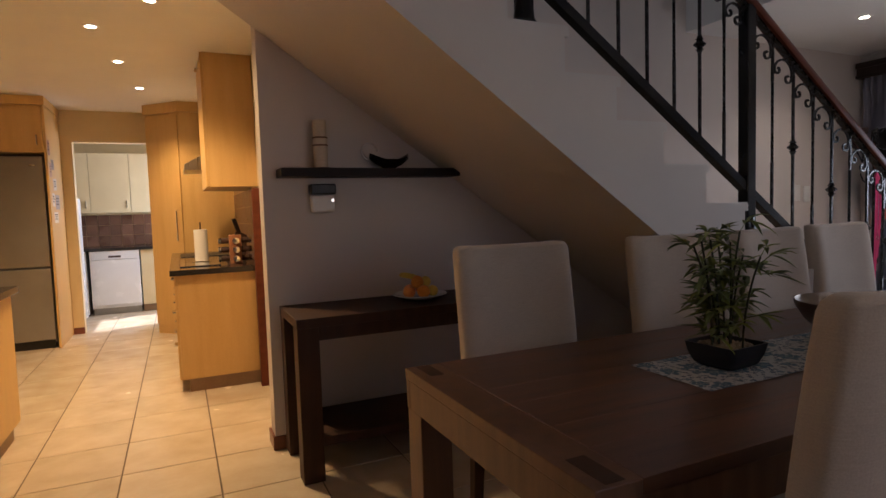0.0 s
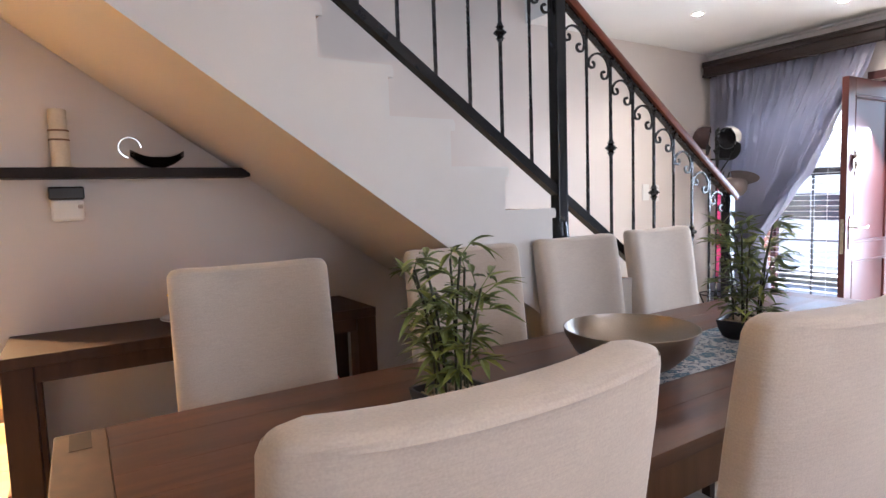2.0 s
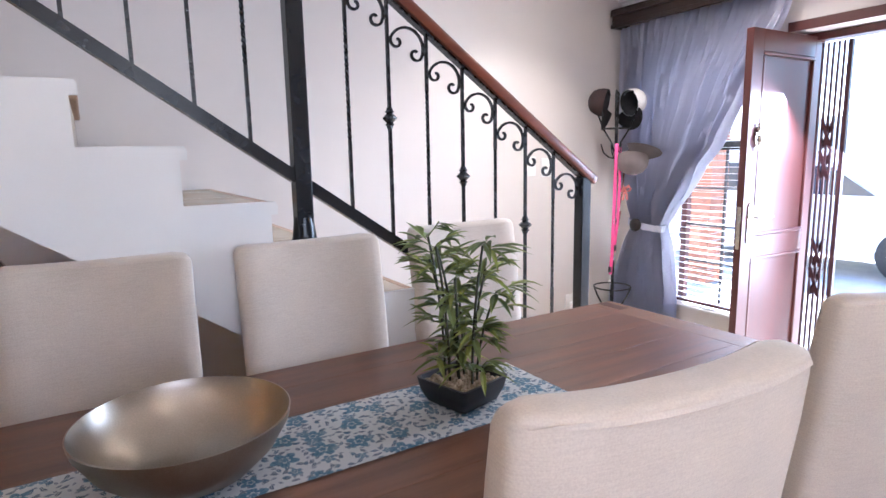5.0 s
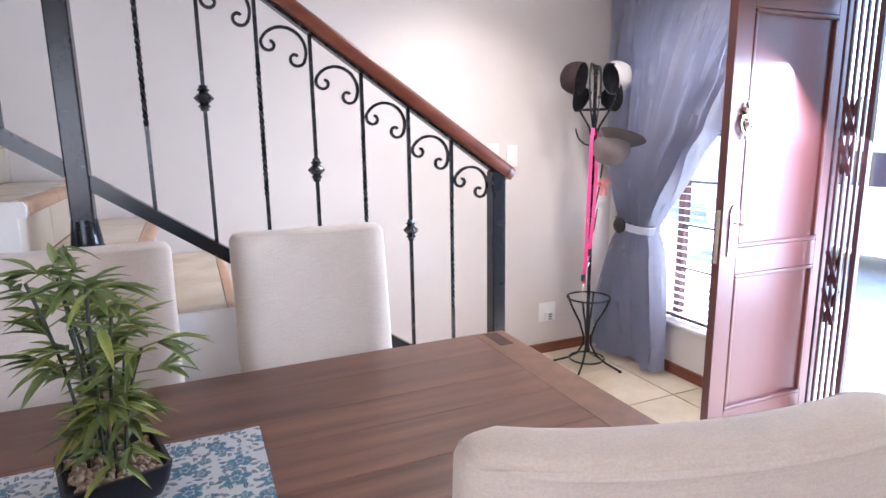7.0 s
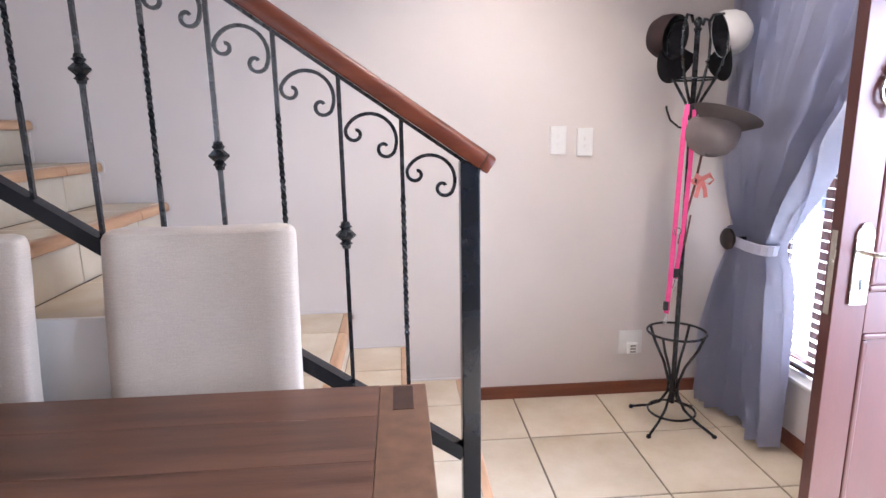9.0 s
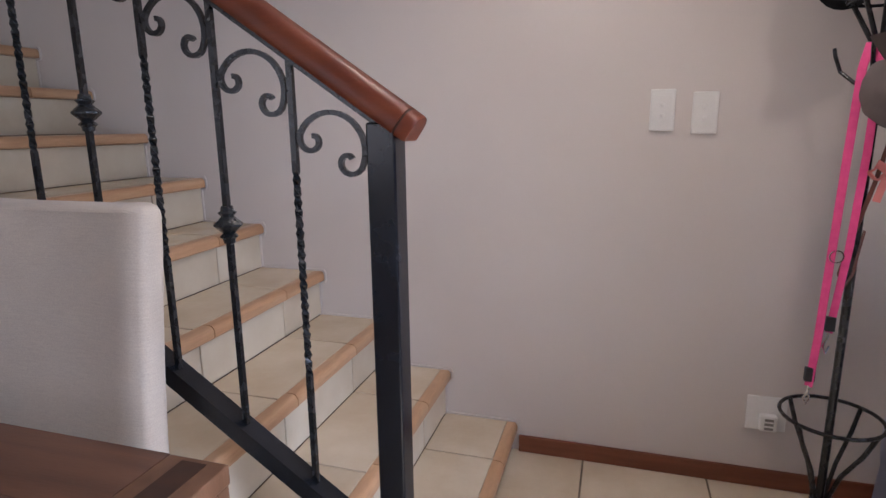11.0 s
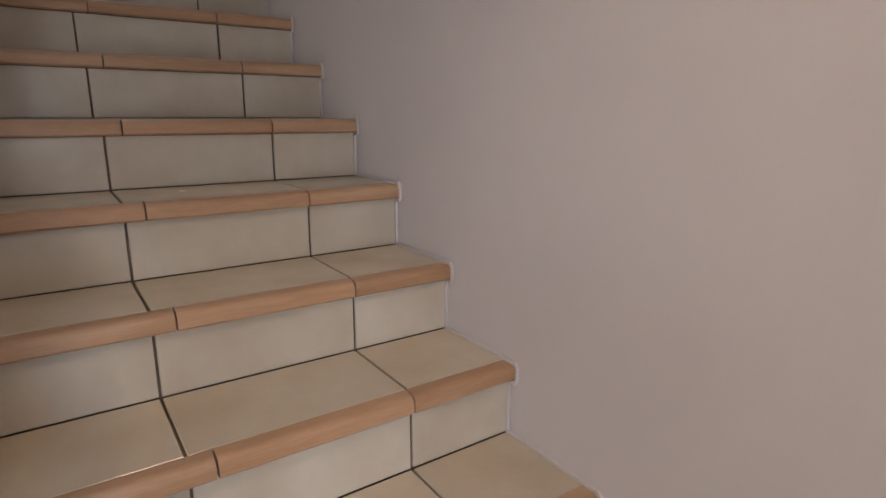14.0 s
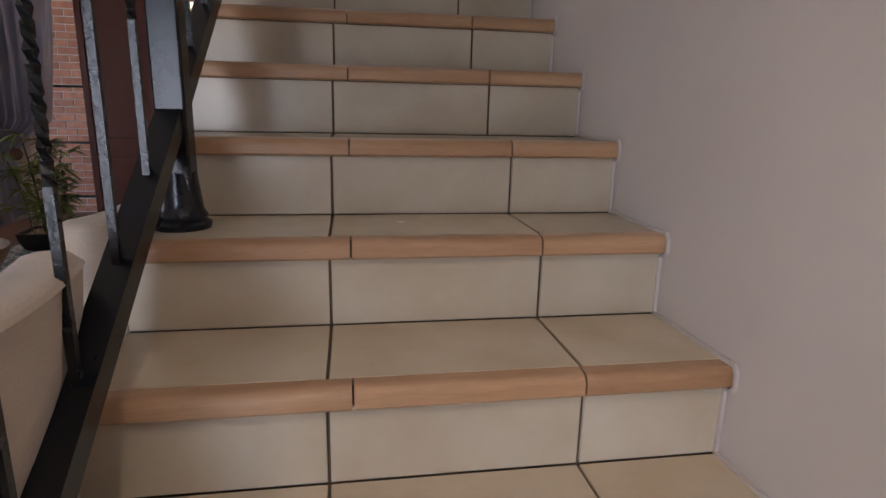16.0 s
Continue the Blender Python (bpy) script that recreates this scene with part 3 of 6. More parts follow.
GLASS.use_nodes = True
_g = GLASS.node_tree.nodes["Principled BSDF"]
_g.inputs["Transmission Weight"].default_value, _g.inputs["Roughness"].default_value, _g.inputs["IOR"].default_value = 1.0, 0.0, 1.05
STEEL = surf("dark_window_steel", (0.02, 0.018, 0.018), (0.05, 0.045, 0.045), 20, 0.45, 0.1, 100, metal=0.2)
BLIND = surf("white_blind_slat", (0.74, 0.73, 0.70), (0.78, 0.77, 0.74), 10, 0.45, 0.02, 100)
BRICK = surf("red_face_brick", (0.30, 0.12, 0.07), (0.42, 0.20, 0.12), 14, 0.85, 0.4, 90, vary=0.2)
MORTAR = surf("mortar", (0.42, 0.38, 0.33), (0.5, 0.46, 0.40), 20, 0.9, 0.3, 120)

for name, b in (("baseboard_north", (4.10, XE, YW - 0.014, YW, 0.0, 0.068)), ("baseboard_east", (XE - 0.014, XE, DOOR_Y1 + 0.002, YW - 0.015, 0.0, 0.068)),
                ("baseboard_under_stairs", (0.236, 0.30, YW - 0.014, YW, 0.0, 0.075)), ("baseboard_wall_end", (0.236, 0.25, YW + 0.0005, YW + 0.15, 0.0, 0.075)),
                ("baseboard_console", (0.3005, 3.2, YW - 0.014, YW, 0.0, 0.075))):
    slab(name, SKIRT, "low red-brown varnished wooden skirting board", "skirting", *b, bevel=0.003)
bm = prism([(0, 0), (-0.06, 0), (-0.055, -0.012), (-0.03, -0.02), (-0.02, -0.045), (-0.012, -0.06), (0, -0.06)], "y", YS, YW)
bm.transform(Matrix.Translation((XE, 0, CEIL)))
structure(part("cornice", bm, CEILING), "white moulded ceiling cornice", "cornice")

window = empty("window_1", pose(XE + 0.10, WIN_Y0, WIN_Z0), "tall dark-framed window with slim glazing bars", "window", kind="structure")
WO = Matrix.Translation((-XE - 0.10, -WIN_Y0, -WIN_Z0))


def wpart(name, bm_, material, label=""):
    bm_.transform(WO)
    return part(name, bm_, material, window, label)


xw = XE + 0.10
for b in ((xw, xw + 0.05, WIN_Y0, WIN_Y0 + 0.045, WIN_Z0, WIN_Z1), (xw, xw + 0.05, WIN_Y1 - 0.045, WIN_Y1, WIN_Z0, WIN_Z1),
          (xw, xw + 0.05, WIN_Y0 + 0.045, WIN_Y1 - 0.045, WIN_Z0, WIN_Z0 + 0.045), (xw, xw + 0.05, WIN_Y0 + 0.045, WIN_Y1 - 0.045, WIN_Z1 - 0.045, WIN_Z1)):
    wpart("window_frame", box(*b, bevel=0.003), DOOR_WOOD)
wpart("mullion", box(xw + 0.001, xw + 0.049, 2.70, 2.745, WIN_Z0 + 0.046, WIN_Z1 - 0.046, bevel=0.003), DOOR_WOOD)
wpart("transom", box(xw - 0.004, xw + 0.054, WIN_Y0 + 0.046, 2.699, 1.405, 1.462, bevel=0.003), STEEL, "thick dark transom bar")
for zz in (0.62, 0.88, 1.14, 1.74):
    wpart("glazing_bar", box(xw + 0.012, xw + 0.026, WIN_Y0 + 0.046, 2.699, zz, zz + 0.012), STEEL)
wpart("glazing_bar", box(xw + 0.011, xw + 0.027, 2.42, 2.432, WIN_Z0 + 0.046, 1.404), STEEL)
pane = wpart("pane", box(xw + 0.030, xw + 0.034, WIN_Y0 + 0.03, WIN_Y1 - 0.03, WIN_Z0 + 0.03, WIN_Z1 - 0.03), GLASS, "clear window pane")
pane.visible_shadow = False
sill = wpart("window_sill", box(XE - 0.02, xw - 0.001, WIN_Y0 + 0.002, WIN_Y1 - 0.002, WIN_Z0 + 0.001, WIN_Z0 + 0.018, bevel=0.004), WHITE)

blind = empty("venetian_blind", pose(XE + 0.05, 2.57, 1.95), "white venetian blind with open slats in the window", "blind")
slat_me = tile_mesh("slat", 0.034, 0.86, 0.0022, BLIND, 0.0006)
for i in range(38):
    sl = piece("slat", slat_me, (0, 0, -0.02 - i * 0.0425), blind)
    sl.rotation_euler = (0, radians(4), 0)
part("head_rail", box(-0.022, 0.022, -0.43, 0.43, 0.0, 0.035, bevel=0.003), BLIND, blind)
part("bottom_rail", box(-0.018, 0.018, -0.43, 0.43, -1.615, -1.603, bevel=0.003), DOOR_WOOD, blind)
for yy in (-0.28, 0.28):
    part("cord", sweep([(0, yy, 0), (0, yy, -1.605)], circle(0.0012, 5)), BLIND, blind)

# pelmet and curtain
pelmet = empty("curtain_pelmet", pose(XE, 2.50, 2.33), "dark stained wooden curtain pelmet with stepped moulding", "pelmet")
PO = Matrix.Translation((-XE, -2.50, -2.33))


def box_at(m, *b, bevel=0.0):
    bm_ = box(*b, bevel=bevel)
    bm_.transform(m)
    return bm_


PY0, PY1 = 1.86, 3.20
part("front_board", box_at(PO, XE - 0.17, XE - 0.148, PY0, PY1, 2.29, 2.405, bevel=0.003), PELMET_WOOD, pelmet)
part("moulding", box_at(PO, XE - 0.184, XE - 0.1705, PY0 - 0.004, PY1, 2.29, 2.316, bevel=0.004), PELMET_WOOD, pelmet)
part("moulding", box_at(PO, XE - 0.19, XE - 0.1705, PY0 - 0.008, PY1, 2.372, 2.405, bevel=0.005), PELMET_WOOD, pelmet)
part("end_board", box_at(PO, XE - 0.1475, XE - 0.001, PY0, PY0 + 0.02, 2.29, 2.405, bevel=0.003), PELMET_WOOD, pelmet)
part("end_board", box_at(PO, XE - 0.1475, XE - 0.001, PY1 - 0.02, PY1, 2.29, 2.405, bevel=0.003), PELMET_WOOD, pelmet)
part("top_board", box_at(PO, XE - 0.186, XE - 0.001, PY0 - 0.006, PY1, 2.4055, 2.42, bevel=0.003), PELMET_WOOD, pelmet)


def interp(z, table):
    for (za, va), (zb, vb) in zip(table, table[1:]):
        if za >= z >= zb:
            k = (za - z) / (za - zb)
            k = k * k * (3 - 2 * k) * 0.4 + k * 0.6
            return va + (vb - va) * k
    return table[-1][1]


def tied_curtain(name, label, m, right, left, tie_z, top, bottom, pleats, mirror=1):
    """A gathered curtain in the y-z plane, drawn aside to a tie-back; right and left are its edges over height."""
    rows, cols = 70, 170
    bm_ = bmesh.new()
    grid = []
    for j in range(rows + 1):
        z = top + (bottom - top) * j / rows
        yr, yl = interp(z, right), interp(z, left)
        near = math.exp(-((z - tie_z) / 0.16) ** 2)
        amp = 0.022 + 0.052 * (1 - math.exp(-(top - z) / 0.35)) * (1 - 0.45 * near)
        row = []
        for i in range(cols + 1):
            u = i / cols
            ph = u + 0.02 * noise.noise((u * 5, z * 0.9, 3.1))
            y = yl + (yr - yl) * u
            wave = math.sin(2 * math.pi * pleats * ph + 1.2 * noise.noise((u * 3, z * 0.7, 0)) + 0.5 * math.sin(2 * math.pi * pleats * ph)) * (0.75 + 0.5 * noise.noise((u * 8, z * 0.5, 7))) + 0.35 * math.sin(2 * math.pi * pleats * 2.3 * ph + z * 1.3)
            sag = 0.0
            if z > tie_z:
                sag = 0.05 * math.sin(math.pi * min(1, (top - z) / (top - tie_z))) * u
            x = -amp * wave - sag + 0.004 * noise.noise((y * 14, z * 6, 1.7)) - 0.02 * (1 - near) * math.sin(u * 9 + z * 2)
            if z < tie_z:
                x -= 0.03 * (tie_z - z) * math.sin(u * 7)
            if j < 3:
                x += 0.006 * math.sin(u * 2 * math.pi * pleats * 4)
            row.append(bm_.verts.new((x, mirror * y, z)))
        grid.append(row)
    for a, b in zip(grid, grid[1:]):
        for i in range(cols):
            bm_.faces.new((a[i], a[i + 1], b[i + 1], b[i]))
    bmesh.ops.solidify(bm_, geom=bm_.faces[:], thickness=0.002)
    cur = empty(name, m, label, "curtain")
    smooth(part("cloth", bm_, CURTAIN, cur), 80)
    return cur


R_EDGE = [(2.30, 1.93), (2.22, 1.955), (1.73, 2.20), (1.45, 2.33), (1.28, 2.47), (0.95, 2.69), (0.88, 2.735), (0.76, 2.70), (0.33, 2.635), (0.02, 2.60)]
L_EDGE = [(2.30, 3.19), (2.0, 3.17), (1.34, 3.13), (0.95, 3.02), (0.88, 2.99), (0.76, 3.04), (0.36, 3.15), (0.02, 3.17)]
cur = tied_curtain("curtain", "lilac satin curtain drawn aside to a tie-back under the pelmet", pose(XE - 0.095, 0, 0), R_EDGE, L_EDGE, 0.88, 2.30, 0.03, 19)
tie = sweep([(-0.03 + 0.06 * math.cos(a) * 1.3, 2.865 + 0.15 * math.sin(a), 0.88 + 0.02 * math.sin(a)) for a in [i * 2 * math.pi / 24 for i in range(25)]], square(0.006, 0.045), cap=False)
BLACKWOOD = surf("blackened_wood", (0.010, 0.007, 0.007), (0.022, 0.015, 0.014), 14, 0.4, 0.05, 120)
part("tieback", tie, CURTAIN, cur)
hook = part("holdback", lathe([(0.0, 0.0), (0.034, 0.0), (0.046, 0.010), (0.048, 0.022), (0.036, 0.034), (0.018, 0.040), (0.0, 0.042)], 24), BLACKWOOD, cur, "round dark wooden curtain holdback")
hook.matrix_local = pose(-0.11, 2.885, 0.885, 0, -90, 0)
smooth(hook)
part("holdback_rod", sweep([(-0.11, 2.885, 0.885), (0.09, 2.885, 0.885)], circle(0.008, 8)), IRON, cur)

# door frame, leaf and hardware
dframe = empty("door_1", pose(XO - 0.09, DOOR_Y1, 0), "red-stained timber door frame in the entrance wall", "door frame", kind="structure")
DO = Matrix.Translation((-(XO - 0.09), -DOOR_Y1, 0))
for b in ((XO - 0.14, XO - 0.03, DOOR_Y1 - 0.045, DOOR_Y1 - 0.001, 0.001, DOOR_H - 0.002), (XO - 0.14, XO - 0.03, DOOR_Y0 + 0.001, DOOR_Y0 + 0.045, 0.001, DOOR_H - 0.002), (XO - 0.14, XO - 0.03, DOOR_Y0 + 0.0455, DOOR_Y1 - 0.0455, DOOR_H - 0.047, DOOR_H - 0.002)):
    part("jamb", box_at(DO, *b, bevel=0.003), DOOR_WOOD, dframe)
part("lintel_board", box_at(DO, XE - 0.012, XE - 0.0005, DOOR_Y0 - 0.02, DOOR_Y1 + 0.02, DOOR_H - 0.004, DOOR_H + 0.05, bevel=0.003), DOOR_WOOD, dframe)

HX, HY, FX, FY = 5.70, 1.955, 4.985, 1.968
LW = math.hypot(HX - FX, HY - FY)
LH = 2.035
leaf = empty("front_door", pose(HX, HY, 0.008, 0, 0, math.degrees(math.atan2(FY - HY, FX - HX))), "red-stained panelled wooden front door standing open into the room", "door")
# local x runs from the hinge to the free edge; the street face is local +y
TH = 0.042
ST = 0.098
P1, P2, P3, P4 = 0.125, 0.785, 0.905, LH - 0.115
for b in ((0, ST, 0, LH), (LW - ST, LW, 0, LH), (ST + 0.0005, LW - ST - 0.0005, 0, P1), (ST + 0.0005, LW - ST - 0.0005, P2, P3), (ST + 0.0005, LW - ST - 0.0005, P4, LH)):
    part("rail" if b[0] > 0.01 and b[1] < LW - 0.01 else "stile", box(b[0], b[1], -TH / 2, TH / 2, b[2], b[3], bevel=0.002), DOOR_WOOD, leaf)
for z0, z1 in ((P1, P2), (P3, P4)):
    panel = part("panel", box(ST + 0.002, LW - ST - 0.002, -0.008, 0.008, z0 + 0.002, z1 - 0.002), DOOR_WOOD, leaf)
    for b in ((ST + 0.001, LW - ST - 0.001, z0 + 0.001, z0 + 0.02), (ST + 0.001, LW - ST - 0.001, z1 - 0.02, z1 - 0.001), (ST + 0.001, ST + 0.02, z0 + 0.0205, z1 - 0.0205), (LW - ST - 0.02, LW - ST - 0.001, z0 + 0.0205, z1 - 0.0205)):
        part("moulding", box(b[0], b[1], -0.024, 0.024, b[2], b[3], bevel=0.006), DOOR_WOOD, panel)
PLX = LW - 0.066      # middle of the handle plate
bm = prism([(-0.026, 0.0), (0.026, 0.0), (0.026, 0.205), (0.017, 0.218), (0.010, 0.230), (-0.010, 0.230), (-0.017, 0.218), (-0.026, 0.205)], "y", 0.0, 0.007)
bmesh.ops.bevel(bm, geom=bm.edges[:], offset=0.002, segments=2, affect="EDGES")
bm.transform(Matrix.Translation((PLX, TH / 2 + 0.0005, 0.872)))
plate = part("handle_plate", bm, BRASS, leaf, "worn nickel lever handle plate")
smooth(part("lever", sweep([(PLX, TH / 2 + 0.006, 1.022), (PLX, TH / 2 + 0.05, 1.022), (PLX - 0.020, TH / 2 + 0.056, 1.022), (PLX - 0.065, TH / 2 + 0.054, 1.016), (PLX - 0.105, TH / 2 + 0.054, 1.014), (PLX - 0.128, TH / 2 + 0.054, 1.024)], circle(0.008, 8)), BRASS, plate))
part("keyhole", box(PLX - 0.004, PLX + 0.004, TH / 2 + 0.0072, TH / 2 + 0.0085, 0.915, 0.945), IRON, plate)
part("lock_plate", box(LW + 0.0003, LW + 0.002, -0.011, 0.011, 0.84, 1.08), BRASS, leaf)
# urn-shaped knocker: finial, cap bar, hanging urn with two side arms, and a drop
KX, KZ = LW - 0.082, 1.462
knock = part("door_knocker", box(-0.030, 0.030, 0.0, 0.016, 0.010, 0.024, bevel=0.003), BRASS, leaf, "nickel urn-shaped door knocker")
knock.matrix_local = pose(KX, TH / 2 + 0.0005, KZ)
smooth(part("finial", lathe([(0, 0.0), (0.014, 0.0), (0.022, 0.012), (0.019, 0.026), (0.008, 0.034), (0.010, 0.042), (0.004, 0.056), (0, 0.058)], 16, (0, 0.014, 0.0245)), BRASS, knock))
smooth(part("urn", lathe([(0, 0.0), (0.008, 0.002), (0.011, 0.012), (0.006, 0.018), (0.016, 0.040), (0.021, 0.062), (0.017, 0.070), (0, 0.070)], 16, (0, 0.016, -0.0605)), BRASS, knock))
for sx in (-1, 1):
    smooth(part("side_arm", sweep([(sx * 0.026, 0.012, 0.009), (sx * 0.034, 0.014, -0.012), (sx * 0.030, 0.016, -0.036), (sx * 0.014, 0.018, -0.054), (sx * 0.006, 0.018, -0.060)], circle(0.0055, 8)), BRASS, knock))
smooth(part("striker", lathe([(0, 0.0), (0.005, 0.003), (0.009, 0.012), (0.005, 0.022), (0, 0.024)], 12, (0, 0.016, -0.085)), BRASS, knock))

# folded trellis gate behind the door
gate = empty("trellis_gate", pose(5.60, 1.90, 0), "dark maroon folding trellis security gate, pushed aside", "gate")
GATE = surf("maroon_gate_paint", (0.022, 0.007, 0.009), (0.038, 0.012, 0.013), 20, 0.4, 0.1, 100)
for i in range(5):
    yy = -0.005 - i * 0.028
    part("upright", box(-0.008, 0.008, yy - 0.006, yy + 0.006, 0.02, 2.0, bevel=0.002), GATE, gate)
part("stile", box(-0.014, 0.014, -0.163, -0.138, 0.02, 2.0, bevel=0.003), GATE, gate)
for zz in (0.52, 0.70, 1.22, 1.40):
    for sx, (ya, yb) in ((0.010, (-0.033, -0.089)), (-0.010, (-0.089, -0.033))):
        part("lattice_strap", sweep([(sx, ya, zz), (sx, yb, zz + 0.17)], square(0.004, 0.020)), GATE, gate)

# ---- outdoors ----
PAVE = surf("pale_paving", (0.46, 0.43, 0.38), (0.56, 0.53, 0.47), 4, 0.85, 0.2, 60)
structure(part("ground", box(-400, 400, -400, 400, -0.30, -0.16), PAVE), "pale paved ground round the house", "ground")
slab("doorstep", PAVE, "pale paved step at the front door", "step", XO, 7.4, 0.4, 3.2, -0.1599, -0.02)
slab("lawn", surf("sunlit_lawn", (0.07, 0.11, 0.025), (0.14, 0.17, 0.05), 30, 0.9, 0.6, 200), "short green lawn beside the paving", "lawn", 7.6, 12.9, -7.5, 0.3, -0.1599, -0.13)
slab("garden_wall", surf("cream_garden_wall", (0.66, 0.60, 0.50), (0.72, 0.66, 0.56), 2, 0.85, 0.15, 60), "cream plastered garden wall across the driveway", "wall", 13.0, 13.25, -8, 16, -0.16, 1.95)
pillar = empty("brick_pillar", pose(8.2, 4.32, -0.16), "red face-brick pillar outside the window", "pillar", kind="structure")
part("core", box(-0.145, 0.145, -0.145, 0.145, 0, 2.75), MORTAR, pillar)
br_me = tile_mesh("brick", 0.222, 0.106, 0.073, BRICK, 0.003)
for c_ in range(32):
    z = 0.045 + c_ * 0.085
    r = 90 if c_ % 2 else 0
    for px_, py_, rr in ((-0.055, -0.10, 0), (0.105, -0.045, 90), (0.05, 0.105, 0), (-0.105, 0.055, 90)):
        q = Matrix.Rotation(radians(r), 3, "Z") @ Vector((px_, py_, 0))
        o = piece("brick", br_me, (q.x, q.y, z), pillar)
        o.rotation_euler = (0, 0, radians(rr + r))

CAR = surf("pale_blue_car_paint", (0.50, 0.54, 0.58), (0.52, 0.56, 0.60), 3, 0.25, 0.0, 50, coat=0.8)
DARKGLASS = surf("dark_car_glass", (0.02, 0.03, 0.05), (0.03, 0.04, 0.06), 3, 0.08, 0.0, 50)
RUBBER = surf("black_rubber", (0.015, 0.015, 0.016), (0.03, 0.03, 0.03), 30, 0.8, 0.1, 120)
car = empty("parked_car", pose(10.4, 4.1, -0.16, 0, 0, 4), "pale blue-grey car parked on the paving outside", "car")
prof = [(-2.0, 0.30), (-2.05, 0.55), (-1.95, 0.85), (-1.0, 0.98), (-0.45, 1.40), (0.9, 1.45), (1.65, 1.05), (1.98, 0.95), (2.02, 0.5), (1.95, 0.30)]
bm = prism([(v_, u_) for v_, u_ in prof], "x", -0.82, 0.82)
bmesh.ops.bevel(bm, geom=bm.edges[:], offset=0.05, segments=2, affect="EDGES")
smooth(part("body", bm, CAR, car))
for sx in (-0.826, 0.818):
    part("window", prism([(-0.90, 1.0), (-0.42, 1.34), (0.20, 1.38), (0.20, 1.0)], "x", sx, sx + 0.008), DARKGLASS, car)
    part("window", prism([(0.26, 1.0), (0.26, 1.38), (0.86, 1.39), (1.35, 1.06)], "x", sx, sx + 0.008), DARKGLASS, car)
for sy in (-1.25, 1.25):
    for sx in (-0.84, 0.66):
        bm = lathe([(0.0, 0.0), (0.20, 0.0), (0.31, 0.02), (0.33, 0.06), (0.33, 0.14), (0.31, 0.18), (0.0, 0.18)], 28)
        bm.transform(pose(sx, sy, 0.33, 0, 90, 0))
        wheel = smooth(part("wheel", bm, RUBBER, car))
        bm = lathe([(0.0, -0.012), (0.05, -0.012), (0.19, -0.004), (0.20, 0.01), (0.0, 0.01)], 20)
        bm.transform(pose(sx if sx < 0 else sx + 0.18, sy, 0.33, 0, 90 if sx < 0 else -90, 0))
        part("rim", bm, CHROME, wheel)

# ---- wall plates ----


def light_switch(x, z):
    s = empty("light_switch", pose(x, YW, z), "white plastic wall switch with two small buttons", "switch", "switches on the stair wall")
    part("plate", box(-0.039, 0.039, -0.012, -0.0005, -0.067, 0.067, bevel=0.004), PLASTIC, s)
    part("bezel", box(-0.030, 0.030, -0.0130, -0.0122, -0.046, 0.046, bevel=0.0005), PLASTIC, s)
    for dz in (0.016, -0.018):
        b_ = lathe([(0, 0), (0.0078, 0.0), (0.0070, 0.005), (0.0, 0.0062)], 14)
        b_.transform(pose(0.0, -0.0131, dz, 90, 0, 0))
        part("button", b_, PLASTIC, s)
    return s


light_switch(4.555, 1.317)
light_switch(4.685, 1.306)
sock = empty("wall_socket", pose(4.96, YW, 0.283), "white plastic wall socket with a plug-in adapter", "socket")
part("plate", box(-0.063, 0.063, -0.011, -0.0005, -0.063, 0.063, bevel=0.004), PLASTIC, sock)
adapter = part("adapter", box(-0.024, 0.030, -0.040, -0.0112, -0.054, 0.004, bevel=0.006), PLASTIC, sock)
for i in range(3):
    part("slot", box(-0.010, 0.018, -0.0412, -0.0402, -0.046 + i * 0.016, -0.037 + i * 0.016), surf("slot_grey", (0.2, 0.19, 0.18), (0.25, 0.24, 0.23), 30, 0.6, 0.05, 100) if i == 0 else bpy.data.materials["slot_grey"], adapter)

# ---- coat stand with hats and leads ----
SX, SY = 5.04, 2.915
stand = empty("coat_stand", pose(SX, SY, 0), "black wrought iron coat stand with an umbrella ring", "coat stand")
part("pole", sweep([(0, 0, 0.10), (0, 0, 1.76)], circle(0.011, 10)), IRON, stand)
smooth(part("finial", lathe([(0, 0), (0.014, 0.0), (0.016, 0.01), (0.010, 0.018), (0.018, 0.034), (0.012, 0.05), (0.0, 0.06)], 14, (0, 0, 1.755)), IRON, stand))
for rr, zz in ((0.128, 0.452), (0.105, 0.062)):
    part("ring", sweep([(rr * math.cos(a), rr * math.sin(a), zz) for a in [i * 2 * math.pi / 32 for i in range(33)]], circle(0.0055, 6), cap=False), IRON, stand)
